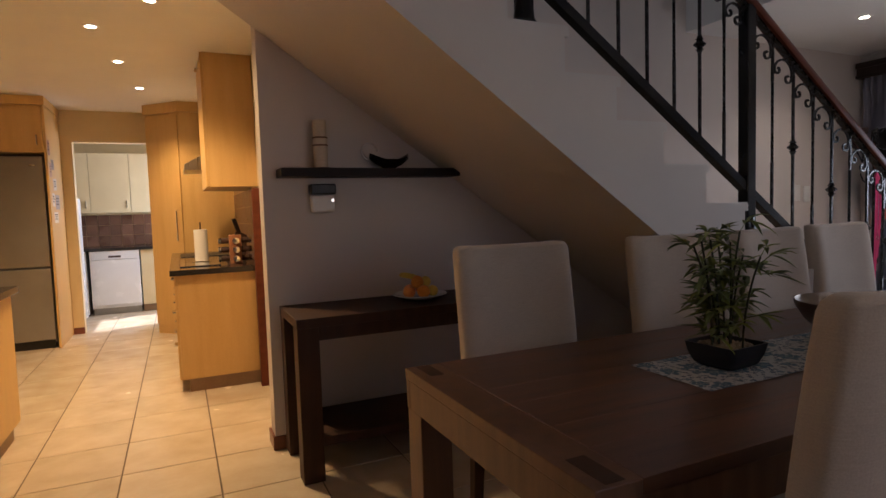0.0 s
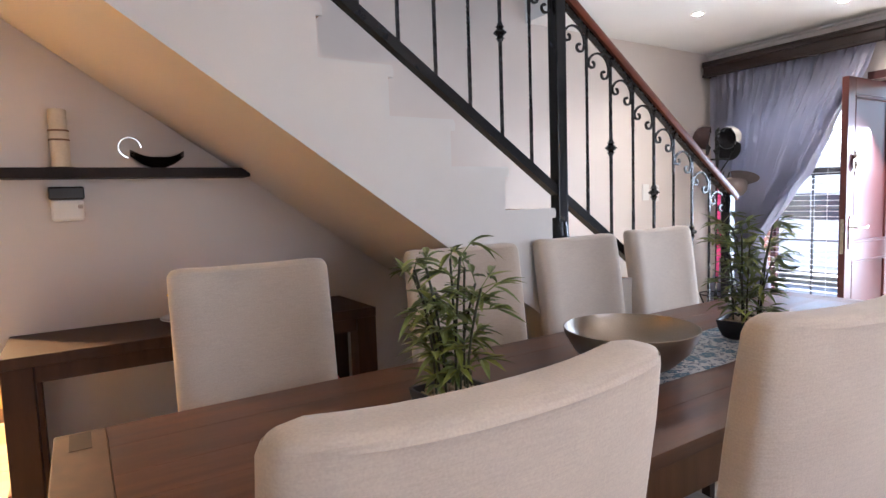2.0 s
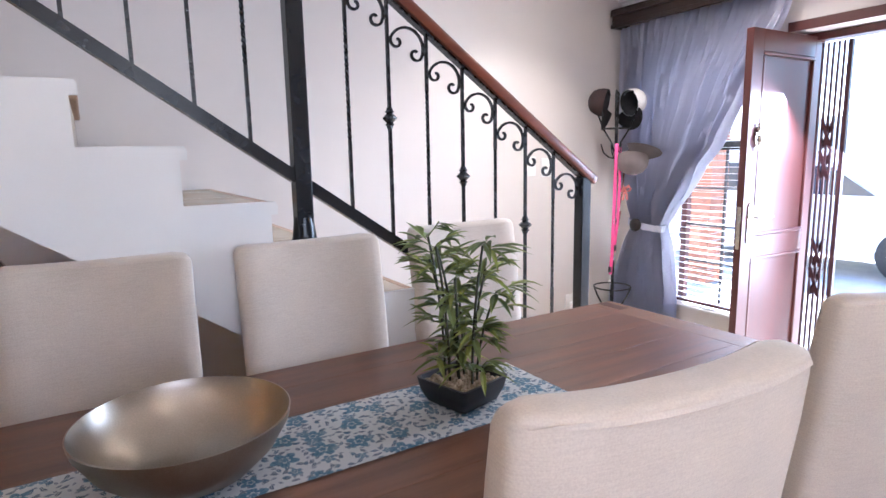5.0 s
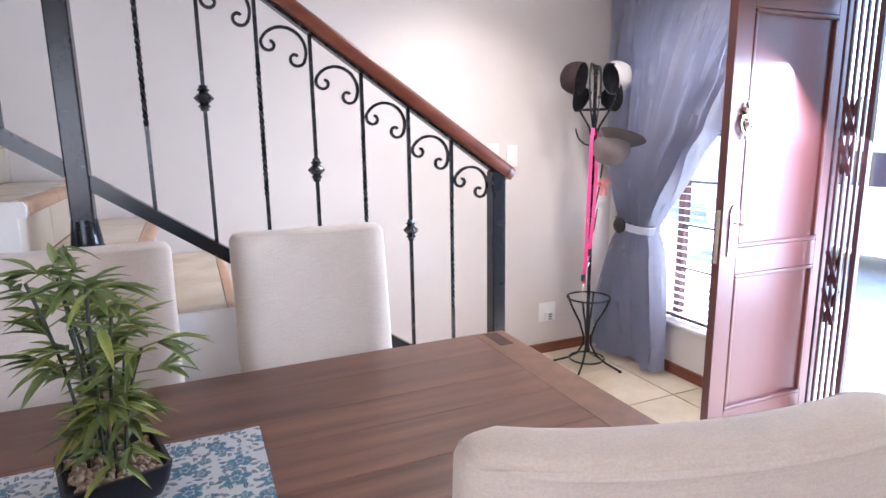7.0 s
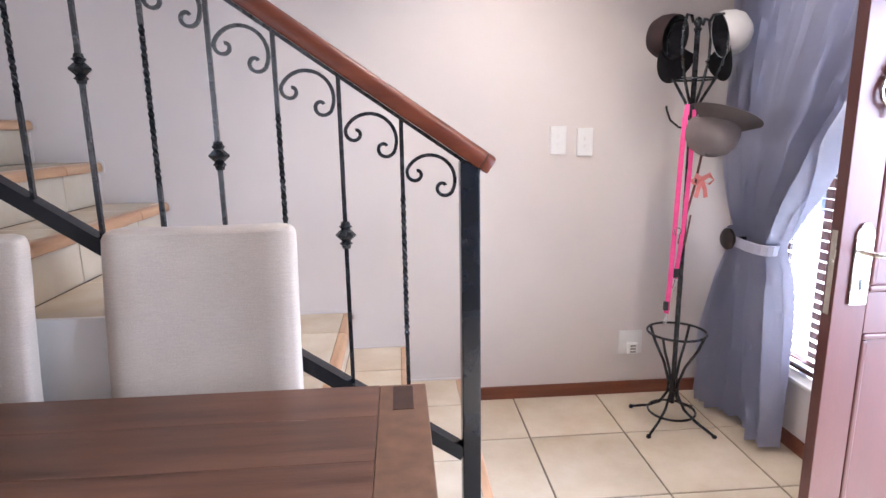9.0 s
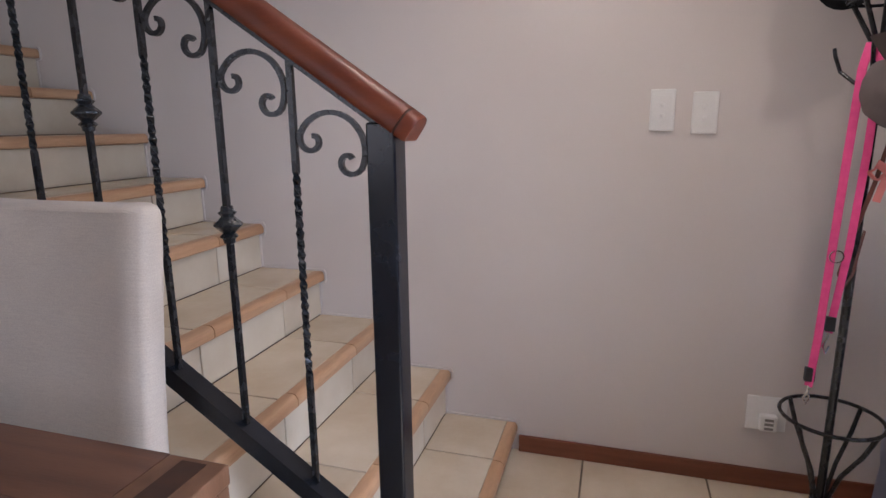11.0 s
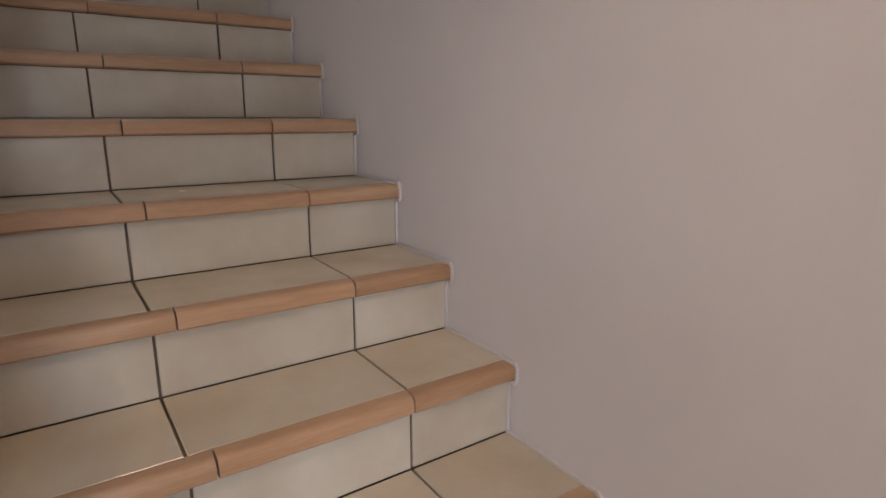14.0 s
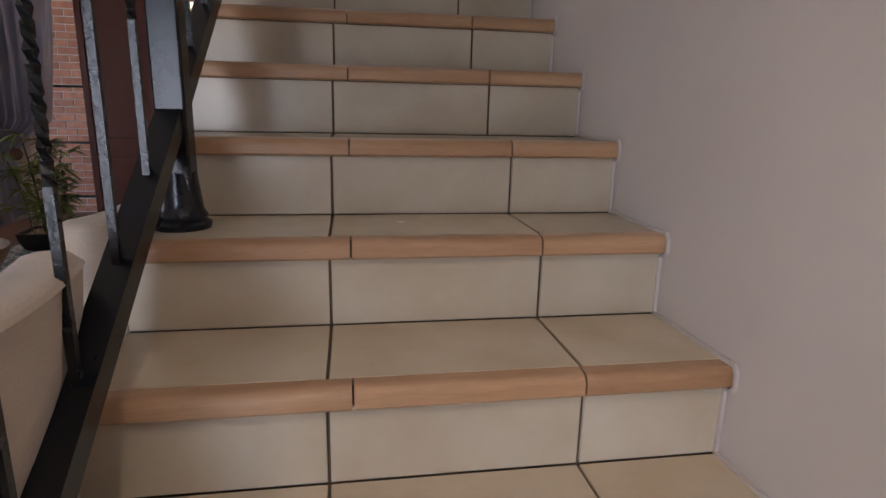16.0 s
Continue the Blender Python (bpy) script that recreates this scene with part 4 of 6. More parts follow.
for i in range(4):
    a = radians(30 + 90 * i + 8)
    ca, sa = math.cos(a), math.sin(a)
    path = [(0.128, 0.452), (0.10, 0.38), (0.05, 0.29), (0.022, 0.20), (0.024, 0.15), (0.06, 0.085), (0.12, 0.045), (0.19, 0.015), (0.205, 0.008)]
    lg = part("leg", sweep([(r_ * ca, r_ * sa, z_) for r_, z_ in path], circle(0.0065, 6)), IRON, stand)
    part("foot", lathe([(0, 0.0), (0.009, 0.0), (0.012, 0.006), (0.008, 0.014), (0, 0.016)], 10, (0.205 * ca, 0.205 * sa, 0)), IRON, lg)
    # large looped arm above, small double hook lower down
    up = [(0.011, 1.40), (0.03, 1.47), (0.085, 1.56), (0.125, 1.66), (0.128, 1.75), (0.10, 1.81), (0.06, 1.81), (0.045, 1.785)]
    part("arm", sweep([(r_ * ca, r_ * sa, z_) for r_, z_ in up], circle(0.006, 6)), IRON, stand)
    hk = [(0.011, 1.36), (0.05, 1.37), (0.085, 1.40), (0.10, 1.44), (0.104, 1.46)]
    b2 = radians(30 + 90 * i + 30)
    part("hook", sweep([(r_ * math.cos(b2), r_ * math.sin(b2), z_) for r_, z_ in hk], circle(0.005, 6)), IRON, stand)
part("collar", sweep([(0.088 * math.cos(a), 0.088 * math.sin(a), 1.565) for a in [i * 2 * math.pi / 24 for i in range(25)]], circle(0.0045, 6), cap=False), IRON, stand)


def cap_hat(label, m, crown_mat, peak_mat, r=0.088):
    """A baseball cap: six-panel dome with a curved peak, opening downwards along -z."""
    hat = empty("baseball_cap", m, label, "cap", "caps on the coat stand")
    prof = [(r, 0.0), (r * 1.02, 0.03), (r * 0.96, 0.065), (r * 0.78, 0.095), (r * 0.45, 0.115), (0.012, 0.121), (0.0, 0.121)]
    smooth(part("crown", lathe(prof, 24), crown_mat, hat))
    inner = [(r * 0.97, 0.002), (r * 0.97, 0.03), (r * 0.72, 0.088), (0.0, 0.112)]
    part("lining", lathe(inner, 20), peak_mat, hat)
    part("button", lathe([(0.008, 0.121), (0.006, 0.126), (0, 0.127)], 8), crown_mat, hat)
    bm_ = bmesh.new()
    n = 14
    top = []
    for j in range(5):
        k = j / 4
        row = []
        for i in range(n + 1):
            a = radians(-62 + 124 * i / n)
            rr = r * 0.99 + 0.095 * k * math.cos(a * 0.95) ** 0.6
            row.append(bm_.verts.new((rr * math.sin(a), rr * math.cos(a), 0.006 - 0.022 * k * math.sin(a) ** 2 - 0.012 * k)))
        top.append(row)
    for a_, b_ in zip(top, top[1:]):
        for i in range(n):
            bm_.faces.new((a_[i], a_[i + 1], b_[i + 1], b_[i]))
    bmesh.ops.solidify(bm_, geom=bm_.faces[:], thickness=0.003)
    smooth(part("peak", bm_, peak_mat, hat))
    return hat


BLACK_CLOTH = surf("black_cap_cloth", (0.012, 0.012, 0.016), (0.03, 0.03, 0.035), 30, 0.9, 0.3, 500)
MAROON_CLOTH = surf("dark_maroon_cap_cloth", (0.014, 0.006, 0.007), (0.026, 0.010, 0.010), 30, 0.9, 0.3, 500)
WHITE_CLOTH = surf("white_cap_cloth", (0.66, 0.64, 0.62), (0.72, 0.70, 0.68), 30, 0.9, 0.3, 500)
TAUPE_CLOTH = surf("taupe_hat_cloth", (0.15, 0.125, 0.12), (0.20, 0.165, 0.155), 12, 0.9, 0.3, 500)
PINK = surf("pink_webbing", (0.75, 0.06, 0.25), (0.85, 0.10, 0.32), 40, 0.7, 0.3, 700)
CORAL = surf("coral_cloth", (0.72, 0.22, 0.20), (0.80, 0.30, 0.26), 30, 0.8, 0.3, 400)
BLACKP = surf("black_plastic", (0.012, 0.012, 0.013), (0.02, 0.02, 0.021), 20, 0.4, 0.05, 100)


def hung(at, axis, down):
    """A pose whose local z lies along axis and whose local y points down."""
    z = Vector(axis).normalized()
    y = Vector(down)
    y = (y - z * y.dot(z)).normalized()
    x = y.cross(z)
    return Matrix.Translation(at) @ Matrix((x, y, z)).transposed().to_4x4()


cap_hat("black cap with a dark maroon crown hanging on the coat stand", hung((SX - 0.082, SY + 0.02, 1.735), (-0.52, 0.85, 0.18), (0.05, 0.05, -1)), MAROON_CLOTH, BLACK_CLOTH, 0.090)
cap_hat("white cap with a black peak hanging on the coat stand", hung((SX + 0.080, SY - 0.03, 1.735), (0.97, -0.14, 0.20), (-0.05, -0.1, -1)), WHITE_CLOTH, BLACK_CLOTH, 0.090)
cap_hat("taupe cloth cap hung upside down by its strap on the stand", hung((SX + 0.040, SY - 0.115, 1.37), (-0.35, -0.25, -0.90), (0.20, -0.60, 0.75)), TAUPE_CLOTH, TAUPE_CLOTH, 0.102)


def strap(name, label, pts, w, mat, group="leads on the coat stand"):
    ob = empty(name, pose(0, 0, 0), label, "dog lead", group)
    part("webbing", sweep(pts, square(w, 0.003), up=(0.6, 0.8, 0)), mat, ob)
    return ob


LX, LY = 4.975, 2.865
pts1 = [(LX + 0.045, LY + 0.03, 1.42), (LX + 0.02, LY, 1.46), (LX + 0.008, LY - 0.005, 1.40), (LX, LY - 0.01, 1.20), (LX - 0.006, LY - 0.01, 0.95), (LX - 0.012, LY - 0.01, 0.70), (LX - 0.018, LY - 0.005, 0.56)]
ld = strap("dog_lead", "bright pink webbing dog lead hanging from the coat stand", pts1, 0.021, PINK)
part("stitching_end", box(LX - 0.031, LX - 0.006, LY - 0.012, LY + 0.003, 0.575, 0.615, bevel=0.002), BLACKP, ld)
smooth(part("clip", sweep([(LX - 0.018, LY - 0.004, 0.562), (LX - 0.018, LY - 0.004, 0.54), (LX - 0.026, LY, 0.522), (LX - 0.018, LY, 0.505), (LX - 0.010, LY, 0.522), (LX - 0.016, LY, 0.538)], circle(0.0035, 6)), CHROME, ld, "steel snap clip"))
pts2 = [(LX + 0.048, LY + 0.02, 1.42), (LX + 0.045, LY - 0.005, 1.44), (LX + 0.040, LY - 0.014, 1.2), (LX + 0.030, LY - 0.014, 0.95), (LX + 0.012, LY - 0.008, 0.72)]
ld2 = strap("dog_lead", "second pink webbing dog lead with a steel clip", pts2, 0.018, PINK)
part("stitching_end", box(LX + 0.001, LX + 0.024, LY - 0.016, LY + 0.0, 0.725, 0.765, bevel=0.002), BLACKP, ld2)
part("ring", sweep([(LX + 0.004 + 0.016 * math.cos(a), LY - 0.016, 0.93 + 0.016 * math.sin(a)) for a in [i * 2 * math.pi / 16 for i in range(17)]], circle(0.002, 5), cap=False), CHROME, ld2)
smooth(part("clip", sweep([(LX + 0.012, LY - 0.008, 0.722), (LX + 0.010, LY - 0.006, 0.70), (LX + 0.002, LY - 0.006, 0.68), (LX + 0.010, LY - 0.006, 0.66), (LX + 0.018, LY - 0.006, 0.682)], circle(0.0035, 6)), CHROME, ld2))
pts3 = [(SX + 0.03, SY - 0.05, 1.26), (SX + 0.0, SY - 0.065, 1.12), (SX - 0.03, SY - 0.06, 0.98), (SX - 0.045, SY - 0.05, 0.88), (SX - 0.03, SY - 0.045, 0.84), (SX - 0.015, SY - 0.05, 0.88), (SX - 0.005, SY - 0.06, 1.0)]
strap("dog_lead", "thin brown leather lead looped on the coat stand", pts3, 0.010, surf("brown_leather", (0.10, 0.03, 0.02), (0.16, 0.05, 0.03), 30, 0.5, 0.2, 300))
bow = empty("ribbon_bow", pose(SX + 0.03, SY - 0.06, 1.15), "small coral cloth bow tied on the coat stand", "bow")
for sx in (-1, 1):
    part("loop", sweep([(0, 0, 0), (sx * 0.03, -0.01, 0.02), (sx * 0.05, -0.012, 0.0), (sx * 0.03, -0.008, -0.02), (0, 0, -0.002)], square(0.022, 0.002), up=(0, 1, 0)), CORAL, bow)
    part("tail", sweep([(0, 0, 0), (sx * 0.015, -0.008, -0.04), (sx * 0.022, -0.006, -0.075)], square(0.018, 0.002), up=(0, 1, 0)), CORAL, bow)

# ---- on the table ----
RUN = bpy.data.materials.new("blue_floral_cloth")
RUN.use_nodes = True
nt = RUN.node_tree
L = nt.links.new
b = nt.nodes["Principled BSDF"]
co = nt.nodes.new("ShaderNodeTexCoord")


def calc(op, x, y=None, z=None):
    """A maths node over sockets or numbers in the cloth's material."""
    q = nt.nodes.new("ShaderNodeMath")
    q.operation = op
    for i, v in enumerate((x, y, z)):
        if v is None:
            continue
        if isinstance(v, (int, float)):
            q.inputs[i].default_value = v
        else:
            L(v, q.inputs[i])
    return q.outputs[0]


def motif(scale, jitter):
    """Scattered centres: local x, y round the nearest one, in metres, and two random numbers."""
    vo = nt.nodes.new("ShaderNodeTexVoronoi")
    vo.voronoi_dimensions = "2D"
    vo.inputs["Scale"].default_value, vo.inputs["Randomness"].default_value = scale, jitter
    L(co.outputs["Object"], vo.inputs["Vector"])
    d = nt.nodes.new("ShaderNodeVectorMath")
    d.operation = "SUBTRACT"
    L(co.outputs["Object"], d.inputs[0])
    L(vo.outputs["Position"], d.inputs[1])
    sep, rndm = nt.nodes.new("ShaderNodeSeparateXYZ"), nt.nodes.new("ShaderNodeSeparateColor")
    L(d.outputs[0], sep.inputs[0])
    L(vo.outputs["Color"], rndm.inputs[0])
    return sep.outputs[0], sep.outputs[1], rndm.outputs[0], rndm.outputs[1]


def layer(below, mask, tone):
    mx = nt.nodes.new("ShaderNodeMixRGB")
    L(mask, mx.inputs[0])
    if isinstance(below, tuple):
        mx.inputs[1].default_value = (*below, 1)
    else:
        L(below, mx.inputs[1])
    mx.inputs[2].default_value = (*tone, 1)
    return mx.outputs[0]


col = (0.76, 0.77, 0.76)
# small leaves, turned every way
for scale, long, wide, tone in ((33, 0.0110, 0.0046, (0.10, 0.15, 0.22)), (41, 0.0075, 0.0032, (0.17, 0.23, 0.31)), (25, 0.0110, 0.0044, (0.08, 0.18, 0.28))):
    lx_, ly_, ra, rb = motif(scale, 0.9)
    an = calc("MULTIPLY", ra, 6.283)
    ca_, sa_ = calc("COSINE", an), calc("SINE", an)
    u_ = calc("ADD", calc("MULTIPLY", lx_, ca_), calc("MULTIPLY", ly_, sa_))
    v_ = calc("SUBTRACT", calc("MULTIPLY", ly_, ca_), calc("MULTIPLY", lx_, sa_))
    bend = calc("ADD", v_, calc("MULTIPLY", calc("MULTIPLY", u_, u_), 22.0))
    e_ = calc("ADD", calc("POWER", calc("ABSOLUTE", calc("DIVIDE", u_, long)), 1.6), calc("ABSOLUTE", calc("DIVIDE", bend, wide)))
    vein = calc("GREATER_THAN", calc("ABSOLUTE", bend), 0.0005)
    col = layer(col, calc("MULTIPLY", calc("LESS_THAN", e_, 1.0), calc("MULTIPLY", vein, 0.92)), tone)
# five-petalled flowers with a ring and a pale heart
for scale, size, tone, ring_ in ((10.5, 0.034, (0.15, 0.30, 0.42), (0.07, 0.16, 0.27)), (12.5, 0.018, (0.22, 0.34, 0.44), (0.09, 0.18, 0.28))):
    lx_, ly_, ra, rb = motif(scale, 0.75)
    th_ = calc("ADD", calc("ARCTAN2", ly_, lx_), calc("MULTIPLY", ra, 6.283))
    rr_ = calc("SQRT", calc("ADD", calc("MULTIPLY", lx_, lx_), calc("MULTIPLY", ly_, ly_)))
    lobe = calc("MULTIPLY_ADD", calc("ABSOLUTE", calc("COSINE", calc("MULTIPLY", th_, 2.5))), 0.45 * size, 0.50 * size)
    lobe = calc("MULTIPLY", lobe, calc("MULTIPLY_ADD", rb, 0.5, 0.65))
    q_ = calc("DIVIDE", rr_, lobe)
    col = layer(col, calc("MULTIPLY", calc("LESS_THAN", q_, 1.0), 0.9), tone)
    stripes = calc("GREATER_THAN", calc("SINE", calc("MULTIPLY", th_, 17.0)), 0.25)
    col = layer(col, calc("MULTIPLY", calc("MULTIPLY", calc("LESS_THAN", q_, 0.82), stripes), 0.8), ring_)
    col = layer(col, calc("MULTIPLY", calc("LESS_THAN", calc("ABSOLUTE", calc("SUBTRACT", q_, 0.36)), 0.07), 0.9), (0.66, 0.69, 0.70))
L(col, b.inputs["Base Color"])
b.inputs["Roughness"].default_value = 0.85
wv = nt.nodes.new("ShaderNodeTexNoise")
wv.inputs["Scale"].default_value = 900
L(co.outputs["Object"], wv.inputs["Vector"])
bp = nt.nodes.new("ShaderNodeBump")
bp.inputs["Strength"].default_value, bp.inputs["Distance"].default_value = 0.3, 0.001
L(wv.outputs[0], bp.inputs["Height"])
L(bp.outputs[0], b.inputs["Normal"])
RZ = TZ + 0.0025
bm = bmesh.new()
nx_, ny_ = 60, 12
vs = [[bm.verts.new((1.125 + 1.855 * i / nx_, 1.185 + 0.31 * j / ny_ + 0.004 * noise.noise((i * 0.2, 1, j * 0.1)), RZ + 0.0016 * (1 + noise.noise((i * 0.35, j * 0.5, 2))))) for j in range(ny_ + 1)] for i in range(nx_ + 1)]
for i in range(nx_):
    for j in range(ny_):
        bm.faces.new((vs[i][j], vs[i + 1][j], vs[i + 1][j + 1], vs[i][j + 1]))
bmesh.ops.solidify(bm, geom=bm.faces[:], thickness=0.0015)
runner = smooth(part("table_runner", bm, RUN))
tagged(runner, "white table runner with a blue floral print on the dining table", "table runner")

BOWL = surf("brushed_bronze_bowl", (0.26, 0.22, 0.17), (0.36, 0.31, 0.25), 5, 0.33, 0.05, 300, metal=0.9, rough_var=0.08)
BC = (2.025, 1.315, RZ + 0.002)
prof = [(0.0, 0.0), (0.06, 0.0), (0.075, 0.004), (0.13, 0.034), (0.175, 0.078), (0.202, 0.125), (0.207, 0.146), (0.204, 0.147), (0.198, 0.126), (0.170, 0.082), (0.125, 0.040), (0.07, 0.012), (0.0, 0.008)]
bowl = smooth(part("bowl", lathe(prof, 64), BOWL), 50)
bowl.location = BC
tagged(bowl, "large brushed bronze metal bowl on the table runner", "bowl")

LEAF = surf("bamboo_leaf", (0.085, 0.125, 0.03), (0.20, 0.24, 0.07), 9, 0.45, 0.1, 200, vary=0.0)
LEAF2 = surf("young_bamboo_leaf", (0.19, 0.23, 0.04), (0.29, 0.32, 0.07), 9, 0.45, 0.1, 200)
STALK = surf("dark_bamboo_stalk", (0.02, 0.025, 0.012), (0.05, 0.055, 0.025), 20, 0.6, 0.2, 150)
POT = surf("black_plant_pot", (0.010, 0.010, 0.014), (0.02, 0.02, 0.026), 12, 0.42, 0.08, 150)
PEBBLE = surf("tan_pebbles", (0.28, 0.20, 0.13), (0.48, 0.38, 0.27), 60, 0.8, 0.2, 150)


def bamboo_leaf(bm_, base, direction, length, width, droop):
    d = Vector(direction).normalized()
    side = d.cross(Vector((0, 0, 1))).normalized()
    prev = None
    for k, wk in ((0.0, 0.10), (0.2, 0.75), (0.42, 1.0), (0.7, 0.68), (1.0, 0.0)):
        c = Vector(base) + d * length * k + Vector((0, 0, -droop * length * k * k))
        fold = Vector((0, 0, width * 0.25 * wk))
        if wk == 0:
            cur_ = [bm_.verts.new(c)]
        else:
            cur_ = [bm_.verts.new(c - side * width * wk / 2 + fold), bm_.verts.new(c), bm_.verts.new(c + side * width * wk / 2 + fold)]
        if prev:
            if len(cur_) == 3:
                bm_.faces.new((prev[0], prev[1], cur_[1], cur_[0]))
                bm_.faces.new((prev[1], prev[2], cur_[2], cur_[1]))
            else:
                bm_.faces.new((prev[0], prev[1], cur_[0]))
                bm_.faces.new((prev[1], prev[2], cur_[0]))
        prev = cur_


def potted_bamboo(at, turn, seed):
    rnd = random.Random(seed)
    pl = empty("potted_bamboo", pose(*at, 0, 0, turn), "small artificial bamboo plant in a square black pot on the runner", "plant", "potted plants on the table")
    bm_ = bmesh.new()
    rings = []
    for w, z, inner in ((0.056, 0.0, 0), (0.070, 0.010, 0), (0.083, 0.042, 0), (0.089, 0.074, 0), (0.082, 0.074, 1), (0.077, 0.056, 1)):
        r_ = []
        for cx, cy in ((-1, -1), (1, -1), (1, 1), (-1, 1)):
            for q in range(4):
                a = math.atan2(cy, cx) - math.pi / 4 + q * math.pi / 6
                r_.append(bm_.verts.new((cx * (w - 0.014) + 0.014 * math.cos(a), cy * (w - 0.014) + 0.014 * math.sin(a), z)))
        rings.append(r_)
    for a_, b_ in zip(rings, rings[1:]):
        for i in range(16):
            bm_.faces.new((a_[i], a_[(i + 1) % 16], b_[(i + 1) % 16], b_[i]))
    bm_.faces.new(list(reversed(rings[0])))
    bm_.faces.new(rings[-1])
    smooth(part("pot", bm_, POT, pl), 50)
    bm_ = bmesh.new()
    for i in range(230):
        px_, py_ = rnd.uniform(-0.069, 0.069), rnd.uniform(-0.069, 0.069)
        bmesh.ops.create_icosphere(bm_, subdivisions=1, radius=rnd.uniform(0.005, 0.009), matrix=Matrix.Translation((px_, py_, 0.059 + rnd.uniform(0, 0.006))))
    tagged(part("pebbles", bm_, PEBBLE, pl, "tan pebbles"), kind="stuff")
    leaves, young = bmesh.new(), bmesh.new()
    for s in range(9):
        a, r0 = rnd.uniform(0, 6.28), rnd.uniform(0.010, 0.060)
        hgt = rnd.uniform(0.22, 0.39)
        sway = rnd.uniform(0.02, 0.065)
        base = Vector((r0 * math.cos(a), r0 * math.sin(a), 0.056))
        pts = [base + Vector((sway * k * k * math.cos(a + 0.4), sway * k * k * math.sin(a + 0.4), hgt * k)) for k in [i / 5 for i in range(6)]]
        part("stalk", sweep(pts, circle(0.0032, 6)), STALK, pl)
        for k in range(9):
            u = rnd.uniform(0.10, 1.0) if k else 1.0
            i = min(4, int(u * 5))
            p = pts[i].lerp(pts[i + 1], u * 5 - i)
            fan = rnd.uniform(0, 6.28)
            out = rnd.uniform(0.025, 0.055)
            tipp = p + Vector((math.cos(fan) * out, math.sin(fan) * out, rnd.uniform(0.0, 0.04)))
            sweep([p, tipp], circle(0.0014, 4), leaves)
            for q in range(rnd.randint(4, 6)):
                fa = fan + rnd.uniform(-1.0, 1.0)
                d = (math.cos(fa), math.sin(fa), rnd.uniform(-0.25, 0.75))
                bamboo_leaf(young if (rnd.random() < 0.30) else leaves, p.lerp(tipp, rnd.uniform(0.5, 1.0)), d, rnd.uniform(0.055, 0.095), rnd.uniform(0.013, 0.022), rnd.uniform(0.05, 0.45))
    tagged(part("foliage", leaves, LEAF, pl, "narrow green bamboo leaves"), kind="stuff")
    tagged(part("young_foliage", young, LEAF2, pl, "yellow-green young leaves"), kind="stuff")
    return pl


potted_bamboo((1.375, 1.345, RZ + 0.003), 4, 5)
potted_bamboo((2.70, 1.325, RZ + 0.003), 14, 11)

# ---- console, shelf and what stands on them ----
console = empty("console_table", pose(1.07, 2.98, 0), "dark walnut console table with a low shelf against the wall", "console table")
CO = Matrix.Translation((-1.07, -2.98, 0))
CX0, CX1, CY0, CY1, CZ = 0.30, 1.83, 2.745, 3.225, 0.784
part("top", box_at(CO, CX0, CX1, CY0, CY1, CZ - 0.045, CZ, bevel=0.003), DARK_WOOD, console)
for x in (CX0, CX1 - 0.105):
    for y in (CY0, CY1 - 0.105):
        part("leg", box_at(CO, x + 0.002, x + 0.103, y + 0.002, y + 0.103, 0.0, CZ - 0.0455, bevel=0.003), DARK_WOOD, console)
part("apron", box_at(CO, CX0 + 0.106, CX1 - 0.106, CY0 + 0.012, CY0 + 0.034, CZ - 0.11, CZ - 0.0455, bevel=0.002), DARK_WOOD, console)
part("apron", box_at(CO, CX0 + 0.106, CX1 - 0.106, CY1 - 0.034, CY1 - 0.012, CZ - 0.11, CZ - 0.0455, bevel=0.002), DARK_WOOD, console)
part("lower_shelf", box_at(CO, CX0 + 0.106, CX1 - 0.106, CY0 + 0.02, CY1 - 0.02, 0.16, 0.205, bevel=0.003), DARK_WOOD, console)

PLATE = surf("white_glazed_plate", (0.72, 0.72, 0.74), (0.78, 0.78, 0.80), 10, 0.18, 0.02, 60)
plate_ = smooth(part("plate", lathe([(0, 0.0), (0.07, 0.0), (0.08, 0.006), (0.135, 0.022), (0.150, 0.028), (0.148, 0.031), (0.13, 0.026), (0.08, 0.012), (0, 0.010)], 40), PLATE))
plate_.location = (1.02, 3.0, CZ + 0.001)
tagged(plate_, "white glazed plate holding fruit on the console table", "plate")
FRUITS = [("orange", (0.75, 0.28, 0.03), (0.82, 0.36, 0.05), 0.036), ("peach", (0.80, 0.42, 0.10), (0.72, 0.22, 0.08), 0.034), ("apple", (0.52, 0.05, 0.03), (0.66, 0.20, 0.05), 0.035), ("lemon", (0.80, 0.58, 0.08), (0.86, 0.66, 0.12), 0.031)]
rnd = random.Random(4)
mats = {n_: surf(n_ + "_skin", a, b_, 18, 0.4, 0.1, 200) for n_, a, b_, r_ in FRUITS}
